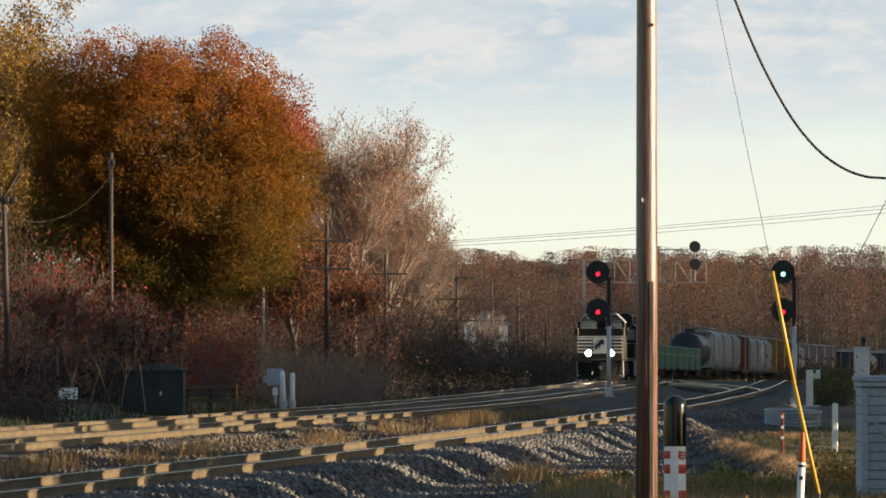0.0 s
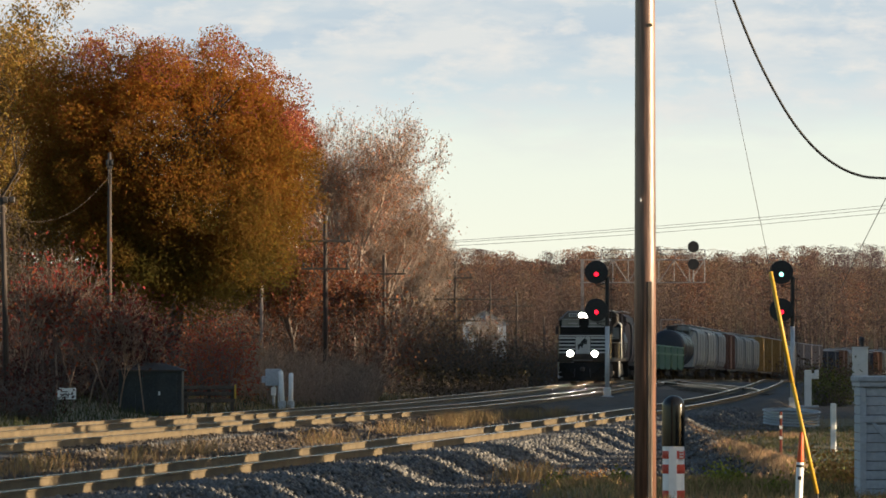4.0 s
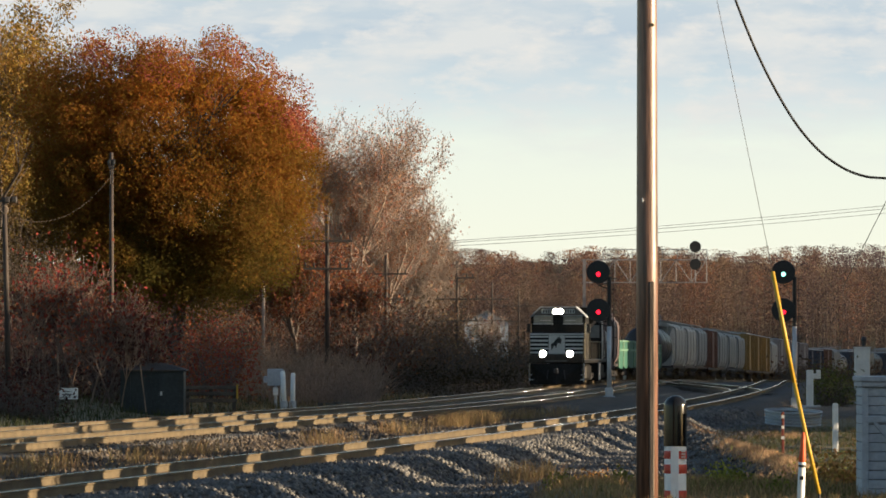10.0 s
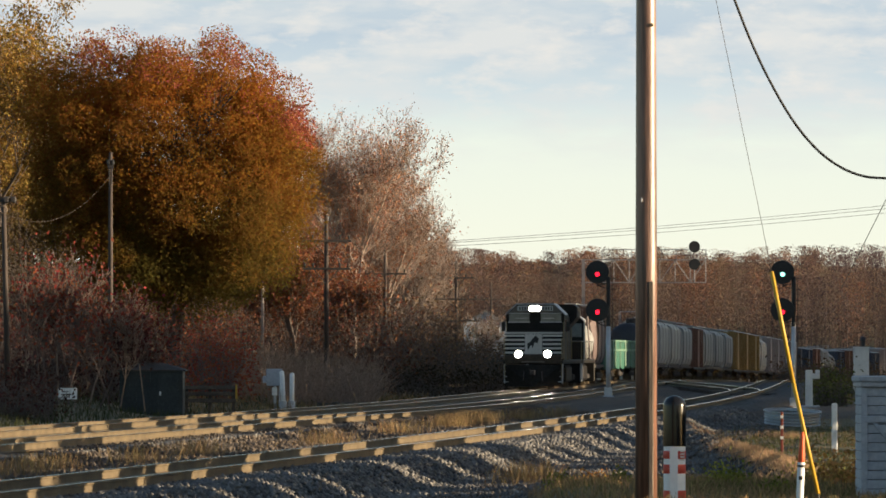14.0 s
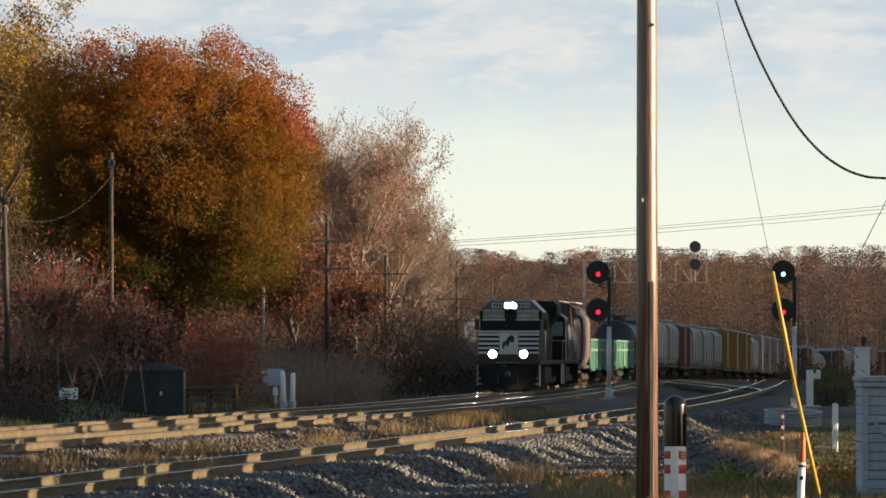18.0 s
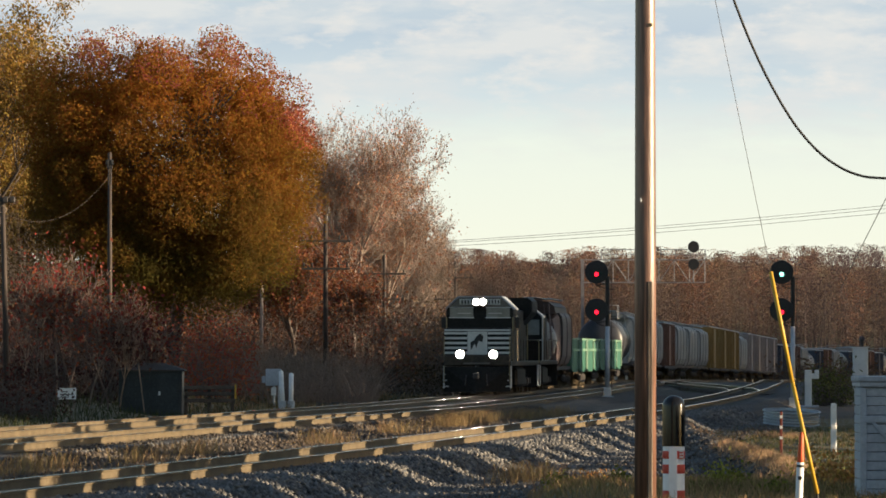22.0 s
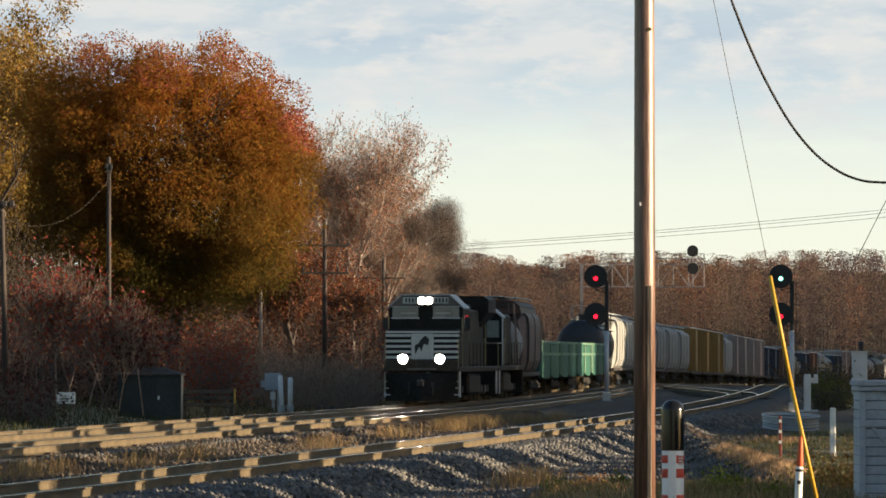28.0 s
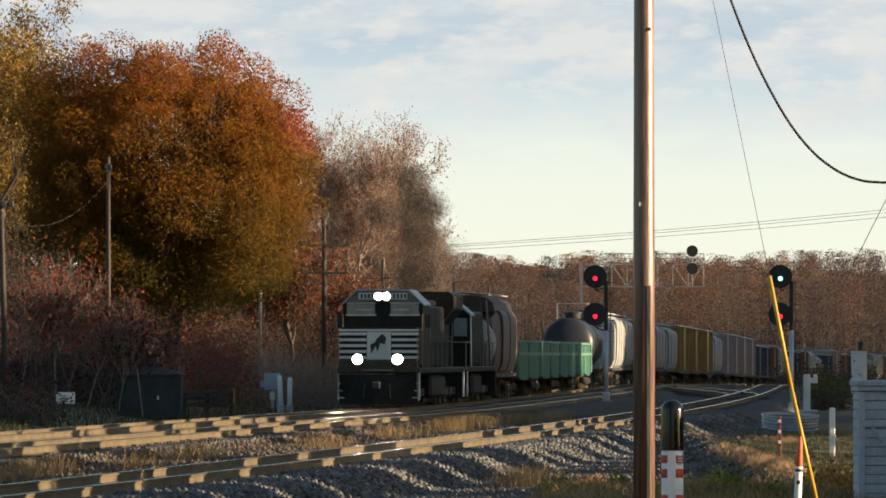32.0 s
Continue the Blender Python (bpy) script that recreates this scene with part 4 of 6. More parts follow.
def add_truck(parent, y, axles=2, base=1.78, r=0.46):
    """A truck with side frames; its wheelsets turn. Returns the wheelsets."""
    span = base * (axles - 1)
    f = boxes((-1.16, -1.0, -span / 2 - 0.35, span / 2 + 0.35, 0.38, 0.66), (1.0, 1.16, -span / 2 - 0.35, span / 2 + 0.35, 0.38, 0.66),
              (-1.15, 1.15, -0.22, 0.22, 0.4, 0.72), bevel=0.03)
    for k in range(axles):
        yy = -span / 2 + k * base
        for s in (-1, 1):
            box(f, s * 1.14 - 0.09, s * 1.14 + 0.09, yy - 0.16, yy + 0.16, r - 0.14, r + 0.16, bevel=0.03)
        if k:
            for s in (-1, 1):
                for q in (-0.16, 0, 0.16):
                    tube(f, (s * 1.1, yy - base / 2 + q, 0.3), (s * 1.1, yy - base / 2 + q, 0.6), 0.06, sides=6)
    truck = part("truck", f, DARK, parent, at=pose(0, y, 0))
    out = []
    for k in range(axles):
        b = bmesh.new()
        tube(b, (-1.2, 0, 0), (1.2, 0, 0), 0.08, sides=8)
        for s in (-1, 1):
            tube(b, (s * 0.69, 0, 0), (s * 0.82, 0, 0), r, sides=24)
            tube(b, (s * 0.66, 0, 0), (s * 0.69, 0, 0), r + 0.025, sides=24)
            tube(b, (s * 0.82, 0, 0), (s * 0.825, 0, 0), r * 0.82, sides=24)
            for q in range(5):
                g = q * 2 * math.pi / 5
                tube(b, (s * 0.82, 0.26 * math.cos(g), 0.26 * math.sin(g)), (s * 0.84, 0.26 * math.cos(g), 0.26 * math.sin(g)), 0.06, sides=6)
        out.append(part("wheelset", b, RUST, truck, "rusty steel wheels", at=pose(0, -span / 2 + k * base, r)))
    return out


def coupler(parent, y0, y1):
    part("coupler", boxes((-0.12, 0.12, y0, y1, 0.72, 0.98), bevel=0.03), DARK, parent)


def covered_hopper(length, paint_m, label, bays=2, height=4.55, roof=None):
    car = thing("covered_hopper", Matrix.Identity(4), label, "hopper car", "cars of the train")
    a, b = 0.55, length - 0.55
    side = [(1.05, 1.05), (1.4, 1.3), (1.55, 1.7), (1.58, 2.6), (1.58, 3.7), (1.55, 4.0), (1.44, height - 0.38), (1.2, height - 0.3)]
    if bays == 2:
        side = [(1.05, 1.05), (1.4, 1.3), (1.55, 1.7), (1.58, 2.6), (1.57, 3.45), (1.52, 3.75), (1.4, 3.92), (1.2, 3.98)]
    outline = side + [(-x, z) for x, z in side[::-1]]
    m = (a + 1.9, b - 1.9)
    step = (m[1] - m[0]) / bays
    for k in range(bays):
        part("side_panel", prism(outline, m[0] + k * step + 0.09, m[0] + (k + 1) * step - 0.09), paint_m, car, smooth=False)
        part("discharge_gate", prism([(-1.0, 1.1), (1.0, 1.1), (0.35, 0.45), (-0.35, 0.45)], m[0] + (k + 0.2) * step, m[0] + (k + 0.8) * step), paint_m, car)
    for k in range(bays + 1):
        y = m[0] + k * step
        part("rib", prism([(x * 1.02, z) for x, z in outline], y - 0.085, y + 0.085), DARK if bays == 2 else paint_m, car)
    if bays == 2:
        part("roof_bay", prism([(-1.3, 3.9), (1.3, 3.9), (1.22, 4.25), (0.9, 4.48), (-0.9, 4.48), (-1.22, 4.25)], a + 0.7, b - 0.7), roof, car, "dark brown roof")
        part("round_end", lathe([(0.0, 0.2), (0.8, 0.26), (1.15, 0.5), (1.32, 0.95), (1.36, 1.6), (1.36, 1.9)], 28, "y"), HOPPER_GREY, car, "rounded grey end", smooth=True, at=pose(0, 0.45, 2.45))
    part("roof", prism([(-1.26, height - 0.34), (1.26, height - 0.34), (0.9, height - 0.08), (0.4, height), (-0.4, height), (-0.9, height - 0.08)], a + 0.6, b - 0.6), roof or paint_m, car)
    walk_ = boxes((-0.35, 0.35, a, b, height + 0.1, height + 0.15), (0.85, 1.05, a + 0.3, b - 0.3, height + 0.04, height + 0.09))
    part("running_board", walk_, GALV, car)
    part("sill", boxes((-1.35, 1.35, a, a + 1.9, 0.98, 1.12), (-1.35, 1.35, b - 1.9, b, 0.98, 1.12), (-0.2, 0.2, a, b, 0.75, 1.05), (-1.42, -1.3, a, b, 0.98, 1.16), (1.3, 1.42, a, b, 0.98, 1.16)), DARK, car)
    for y, s in ((a + 0.15, 1), (b - 0.15, -1)):
        e = bmesh.new()
        c = [(x * 0.98, y + s * 1.8, z) for x, z in outline]
        vs = [e.verts.new(q) for q in c]
        e.faces.new(vs)
        lo = [e.verts.new((x, y + s * 1.0, z)) for x, z in ((1.2, 1.1), (1.35, 2.2), (1.1, 3.6), (-1.1, 3.6), (-1.35, 2.2), (-1.2, 1.1))]
        bmesh.ops.convex_hull(e, input=list(e.verts))
        part("slope_end", e, paint_m, car)
        for q in (-1.2, 1.2):
            part("end_post", tubes(((q, y, 1.1), (q * 0.8, y, height - 0.2), 0.05), sides=6), paint_m, car)
            part("ladder_rail", tubes(((q - 0.25, y, 1.1), (q * 0.8 - 0.25, y, height - 0.2), 0.02), sides=5), paint_m, car)
        for z in np.arange(1.3, height - 0.4, 0.42):
            part("rung", tubes(((0.95, y, z), (1.2, y, z), 0.014), sides=5), paint_m, car)
    coupler(car, 0, a + 0.3)
    coupler(car, b - 0.3, length)
    return car, add_truck(car, 2.0) + add_truck(car, length - 2.0)


def gondola(length, label):
    car = thing("gondola", Matrix.Identity(4), label, "gondola car", "cars of the train")
    a, b = 0.5, length - 0.5
    half = (b - a) / 2
    for k in range(2):
        y0, y1 = a + k * half, a + (k + 1) * half
        for s in (-1, 1):
            pts = bmesh.new()
            n = 10
            rows = []
            for i in range(n + 1):
                u = i / n
                y = y0 + 0.12 + (y1 - y0 - 0.24) * u
                bul = 0.10 * math.sin(math.pi * u) ** 0.5
                drop = 0.2 * math.sin(math.pi * u) ** 0.6
                dip = 0.05 * math.sin(math.pi * u * 2 + k) + (0.08 if k else 0.0)
                rows.append([pts.verts.new((s * (1.38 + bul), y, z)) for z in (1.0 - drop, 1.3, 2.05, 2.6 - dip)] + [pts.verts.new((s * 1.3, y, 2.6 - dip)), pts.verts.new((s * 1.25, y, 1.0 - drop))])
            for p, q in zip(rows, rows[1:]):
                for j in range(6):
                    jj = (j + 1) % 6
                    pts.faces.new((p[j], p[jj], q[jj], q[j]))
            pts.faces.new(rows[0][::-1])
            pts.faces.new(rows[-1])
            bmesh.ops.recalc_face_normals(pts, faces=pts.faces)
            part("side_panel", pts, GON_GREEN, car)
            part("side_band", boxes((s * 1.47 - 0.035, s * 1.47 + 0.035, y0 + 0.2, y1 - 0.2, 1.95, 2.1), bevel=0.015), GON_PALE, car, "pale green band")
            part("top_chord", boxes((s * 1.40 - 0.07, s * 1.40 + 0.07, y0 + 0.1, y1 - 0.1, 2.55, 2.67), bevel=0.02), GON_PALE, car)
        for q in (y0 + 0.06, y1 - 0.06):
            for s in (-1, 1):
                part("post", boxes((s * 1.42 - 0.06, s * 1.42 + 0.06, q - 0.07, q + 0.07, 0.95, 2.7), bevel=0.02), GON_PALE, car)
    part("floor", boxes((-1.25, 1.25, a, b, 0.95, 1.1), (-0.2, 0.2, a, b, 0.7, 0.95)), DARK, car)
    for y in (a, b - 0.1):
        part("end_wall", boxes((-1.36, 1.36, y, y + 0.1, 0.95, 2.6), (-1.38, 1.38, y - 0.03, y + 0.13, 2.52, 2.67), bevel=0.02), GON_GREEN, car)
    coupler(car, 0, a + 0.3)
    coupler(car, b - 0.3, length)
    return car, add_truck(car, 1.9) + add_truck(car, length - 1.9)


def boxcar(length, paint_m, label, height=4.75, roof=None, door=None):
    car = thing("boxcar", Matrix.Identity(4), label, "boxcar", "cars of the train")
    a, b = 0.6, length - 0.6
    part("body", boxes((-1.46, 1.46, a, b, 1.05, height - 0.2), bevel=0.03), paint_m, car)
    part("roof", prism([(-1.52, height - 0.22), (1.52, height - 0.22), (1.5, height - 0.14), (0, height), (-1.5, height - 0.14)], a - 0.03, b + 0.03), roof or GALV, car, "galvanised metal roof")
    n = int((b - a) / 1.25)
    for s in (-1, 1):
        for i in range(n + 1):
            y = a + 0.06 + (b - a - 0.12) * i / n
            part("side_post", boxes((s * 1.49 - 0.04, s * 1.49 + 0.04, y - 0.06, y + 0.06, 1.05, height - 0.25)), paint_m, car)
        c = (a + b) / 2
        part("door", boxes((s * 1.53 - 0.03, s * 1.53 + 0.03, c - 1.5, c + 1.5, 1.15, height - 0.35), bevel=0.015), door or paint_m, car)
        part("side_sill", boxes((s * 1.5 - 0.05, s * 1.5 + 0.05, a, b, 0.9, 1.1)), DARK, car)
    for y in (a - 0.04, b + 0.04):
        for i in range(7):
            z = 1.35 + i * (height - 1.8) / 6
            part("end_rib", boxes((-1.3, 1.3, y - 0.05, y + 0.05, z - 0.07, z + 0.07), bevel=0.03), paint_m, car)
    part("underframe", boxes((-0.25, 0.25, 0.3, length - 0.3, 0.7, 1.05)), DARK, car)
    coupler(car, 0, 0.6)
    coupler(car, length - 0.6, length)
    return car, add_truck(car, 2.2) + add_truck(car, length - 2.2)


def tank_car(length, paint_m, label, radius=1.5):
    car = thing("tank_car", Matrix.Identity(4), label, "tank car", "cars of the train")
    a, b = 1.0, length - 1.0
    z = 1.1 + radius
    prof = [(0.0, a - 0.0)] + [(radius * math.sin(g), a + 0.55 * (1 - math.cos(g))) for g in np.linspace(0.2, math.pi / 2, 6)]
    prof += [(radius, y) for y in np.linspace(a + 1.5, b - 1.5, 5)] + [(r, a + b - y) for r, y in prof[::-1]]
    part("tank", lathe(prof, 32, "y"), paint_m, car, smooth=True, at=pose(0, 0, z))
    for y in (a + 2.2, (a + b) / 2 - 1.2, (a + b) / 2 + 1.2, b - 2.2):
        part("band", lathe([(radius + 0.012, y - 0.06), (radius + 0.02, y - 0.05), (radius + 0.02, y + 0.05), (radius + 0.012, y + 0.06)], 32, "y"), DARK, car, at=pose(0, 0, z))
    c = (a + b) / 2
    part("manway", lathe([(0.45, 0), (0.45, 0.35), (0.5, 0.36), (0.5, 0.45), (0, 0.5)], 16), DARK, car, at=pose(0, c, z + radius - 0.06))
    part("platform", boxes((-0.9, 0.9, c - 1.0, c + 1.0, z + radius - 0.05, z + radius)), DARK, car)
    for x, y in ((-0.9, c - 1), (0.9, c - 1), (-0.9, c + 1), (0.9, c + 1)):
        part("rail_post", tubes(((x, y, z + radius - 0.05), (x, y, z + radius + 0.9), 0.02), sides=5), GALV, car)
    part("platform_rail", tubes(((-0.9, c - 1, z + radius + 0.9), (0.9, c - 1, z + radius + 0.9), 0.02), ((-0.9, c + 1, z + radius + 0.9), (0.9, c + 1, z + radius + 0.9), 0.02),
                                ((0.9, c - 1, z + radius + 0.9), (0.9, c + 1, z + radius + 0.9), 0.02), ((-0.9, c - 1, z + radius + 0.9), (-0.9, c + 1, z + radius + 0.9), 0.02), sides=5), GALV, car)
    part("underframe", boxes((-0.3, 0.3, 0.3, length - 0.3, 0.75, 1.15), (-1.3, 1.3, 0.5, 1.6, 1.0, 1.1), (-1.3, 1.3, length - 1.6, length - 0.5, 1.0, 1.1)), DARK, car)
    coupler(car, 0, 0.5)
    coupler(car, length - 0.5, length)
    return car, add_truck(car, 1.9) + add_truck(car, length - 1.9)


def lamp_unit(parent, name, x, y, z, r):
    """A lamp in a dark can, open to the front: the lens sits back from the rim and lights only what lies ahead."""
    can = part(name, lathe([(r, 0.3), (r + 0.03, 0.3), (r + 0.03, 0.0), (r, 0.0), (r - 0.01, 0.05), (r, 0.3)], 20, "y", False), BLACK, parent, "lit lamp in a black can", at=pose(x, y, z))
    part("lens", lathe([(0.0, 0.05), (r * 0.7, 0.06), (r - 0.012, 0.09), (r - 0.012, 0.1)], 20, "y", False), HEADLAMP, can)
    part("back", lathe([(0.0, 0.29), (r + 0.02, 0.29), (r + 0.02, 0.32), (0.0, 0.32)], 20, "y", False), BLACK, can)


def loco_lead():
    """The leading engine, nose first: pilot, striped nose with a white emblem panel, wide cab, hood and radiators."""
    L = 22.3
    car = thing("locomotive", Matrix.Identity(4), "black diesel locomotive with white nose stripes and lit headlights", "locomotive", "engines of the train")
    pl = bmesh.new()
    v = [pl.verts.new(c) for c in ((-1.5, 0.9, 0.12), (1.5, 0.9, 0.12), (0, 0.35, 0.12), (-1.5, 0.8, 1.25), (1.5, 0.8, 1.25), (0, 0.55, 1.25), (-1.5, 1.3, 0.12), (1.5, 1.3, 0.12), (-1.5, 1.3, 1.25), (1.5, 1.3, 1.25))]
    bmesh.ops.convex_hull(pl, input=list(pl.verts))
    part("pilot", pl, LOCO_BLACK, car)
    coupler(car, -0.25, 1.0)
    part("platform", boxes((-1.53, 1.53, 0.7, L - 0.7, 1.28, 1.5), bevel=0.03), LOCO_BLACK, car)
    nose = part("nose", boxes((-1.5, 1.5, 1.05, 2.9, 1.5, 3.02), bevel=0.12), LOCO_BLACK, car)
    for i in range(5):
        z = 1.83 + i * 0.22
        for s in (-1, 1):
            part("stripe", boxes((min(s * 0.47, s * 1.49), max(s * 0.47, s * 1.49), 1.02, 1.05, z, z + 0.105)), LOCO_WHITE, nose, "white stripe")
    part("top_stripe", boxes((-1.49, 1.49, 1.02, 1.05, 2.86, 2.94)), LOCO_WHITE, nose, "white stripe")
    panel = part("emblem_panel", boxes((-0.45, 0.45, 1.02, 1.05, 1.8, 2.84)), LOCO_WHITE, nose, "white panel with a black shape")
    part("emblem", prism([(-0.3, 2.0), (-0.12, 2.3), (-0.05, 2.1), (0.06, 2.42), (0.22, 2.36), (0.28, 2.62), (0.12, 2.76), (-0.06, 2.6), (-0.16, 2.44), (-0.32, 2.36)], 1.0, 1.019), BLACK, panel)
    part("anticlimber", boxes((-1.48, 1.48, 0.6, 1.0, 1.3, 1.78), bevel=0.04), BROWNISH, car, "dusty brown anticlimber")
    part("anticlimber_lip", boxes((-0.6, 0.6, 0.52, 0.62, 1.36, 1.44), bevel=0.01), BROW, car)
    cab = part("cab", prism([(-1.52, 1.5), (1.52, 1.5), (1.52, 3.85), (0.95, 4.38), (-0.95, 4.38), (-1.52, 3.85)], 2.6, 5.6), LOCO_BLACK, car)
    part("cab_roof", prism([(-1.56, 3.84), (-0.97, 4.39), (0.97, 4.39), (1.56, 3.84), (1.56, 3.9), (0.99, 4.45), (-0.99, 4.45), (-1.56, 3.9)], 2.45, 5.65), GALV, cab, "grey roof edge")
    part("brow", prism([(-1.37, 3.97), (1.37, 3.97), (0.95, 4.37), (-0.95, 4.37)], 2.53, 2.6), BROW, cab, "dull cream panel above the windows")
    for s in (-1, 1):
        x0, x1 = sorted((s * 0.3, s * 1.36))
        part("windshield", boxes((x0, x1, 2.56, 2.6, 3.5, 3.92)), GLASS, cab)
        part("window_gasket", boxes((x0 - 0.04, x1 + 0.04, 2.575, 2.605, 3.92, 3.96), (x0 - 0.04, x1 + 0.04, 2.575, 2.605, 3.45, 3.5)), ALU, cab)
        q0, q1 = sorted((s * 0.3, s * 0.93))
        nb = part("number_board", boxes((q0, q1, 2.5, 2.6, 4.06, 4.32), bevel=0.02), LOCO_WHITE, cab)
        for k in range(4):
            c = q0 + 0.1 + k * 0.14
            part("digit_bar", boxes((c, c + 0.07, 2.485, 2.499, 4.11, 4.27)), BLACK, nb)
        part("side_window", boxes((s * 1.525 - 0.012, s * 1.525 + 0.012, 3.0, 4.1, 2.95, 3.6)), GLASS, cab)
        part("cab_side_window", boxes((s * 1.525 - 0.012, s * 1.525 + 0.012, 4.3, 5.2, 2.95, 3.6)), GLASS, cab)
        part("wiper", boxes((s * 0.7 - 0.3, s * 0.7 + 0.3, 2.54, 2.56, 3.66, 3.69)), ALU, cab)
        lamp_unit(car, "ditch_light", s * 0.75, 0.42, 1.81, 0.19)
        part("mirror", boxes((s * 1.68 - 0.1, s * 1.68 + 0.1, 3.0, 3.04, 3.0, 3.5), bevel=0.01), BLACK, cab)
        part("handrail", tubes((Vector((s * 1.48, 0.75, 1.5)), Vector((s * 1.48, 0.75, 2.6)), 0.022), (Vector((s * 1.48, 0.75, 2.6)), Vector((s * 1.48, 2.6, 2.6)), 0.022),
                               (Vector((s * 1.48, 0.72, 0.5)), Vector((s * 1.48, 0.72, 1.6)), 0.022)), HANDRAIL, car, "pale handrail")
        for q in (0.85, L - 1.35):
            part("step_well", boxes((s * 1.5 - 0.03, s * 1.5 + 0.03, q, q + 0.5, 0.28, 1.3), bevel=0.01), STEPGREY, car, "grey step plate")
        part("ladder_rail", tubes((Vector((s * 1.5, 2.5, 1.5)), Vector((s * 1.5, 2.5, 3.5)), 0.024), (Vector((s * 1.5, 5.8, 1.4)), Vector((s * 1.5, 5.8, 2.9)), 0.024), sides=6), HANDRAIL, car)
        for k in range(4):
            part("step", boxes((s * 1.38 - 0.16, s * 1.38 + 0.16, 0.8, 1.25, 0.35 + 0.27 * k, 0.39 + 0.27 * k)), ALU, car)
        for k in range(8):
            y = 6.2 + k * 2.0
            part("stanchion", tubes(((s * 1.5, y, 1.5), (s * 1.5, y, 2.5), 0.013), sides=6), LOCO_BLACK, car)
        part("side_rail", tubes(((s * 1.5, 5.9, 2.5), (s * 1.5, 20.4, 2.5), 0.022), sides=6), LOCO_BLACK, car)
        part("fuel_tank", boxes((min(s * 0.3, s * 1.35), max(s * 0.3, s * 1.35), 8.2, 14.2, 0.3, 1.2), bevel=0.12), LOCO_BLACK, car)
    lamp_unit(cab, "headlight", -0.15, 2.3, 4.18, 0.15)
    lamp_unit(cab, "headlight", 0.15, 2.3, 4.18, 0.15)
    part("hood", boxes((-1.12, 1.12, 5.6, 16.4, 1.5, 3.9), (-0.8, 0.8, 6.0, 16.4, 3.9, 4.15), bevel=0.08), LOCO_BLACK, car)
    rad = part("radiator", prism([(-0.95, 1.5), (0.95, 1.5), (0.95, 3.2), (1.5, 3.8), (1.5, 4.35), (1.3, 4.5), (-1.3, 4.5), (-1.5, 4.35), (-1.5, 3.8), (-0.95, 3.2)], 16.4, 20.9), LOCO_BLACK, car, "flared radiator section")
    for k in range(6):
        part("louvre", boxes((1.5, 1.53, 16.7 + k * 0.66, 17.2 + k * 0.66, 3.85, 4.3)), DARK, rad)
    part("horn", tubes(((-0.2, 7.0, 4.15), (-0.2, 6.6, 4.3), 0.03, 0.09), ((0.0, 7.0, 4.15), (0.0, 6.6, 4.3), 0.03, 0.09), ((0.2, 7.0, 4.15), (0.2, 6.6, 4.3), 0.03, 0.09)), DARK, car)
    part("exhaust_stack", boxes((-0.35, 0.35, 11.0, 11.8, 4.1, 4.4), bevel=0.05), DARK, car)
    for y in (0.4, L - 0.4):
        part("air_hose", tubes(((0.45, y, 0.9), (0.5, y - 0.1, 0.4), 0.03), ((-0.45, y, 0.9), (-0.5, y - 0.1, 0.4), 0.03), sides=6), BLACK, car)
    coupler(car, L - 1.0, L)
    return car, add_truck(car, 4.2, 3, 2.0, 0.53) + add_truck(car, L - 4.2, 3, 2.0, 0.53)


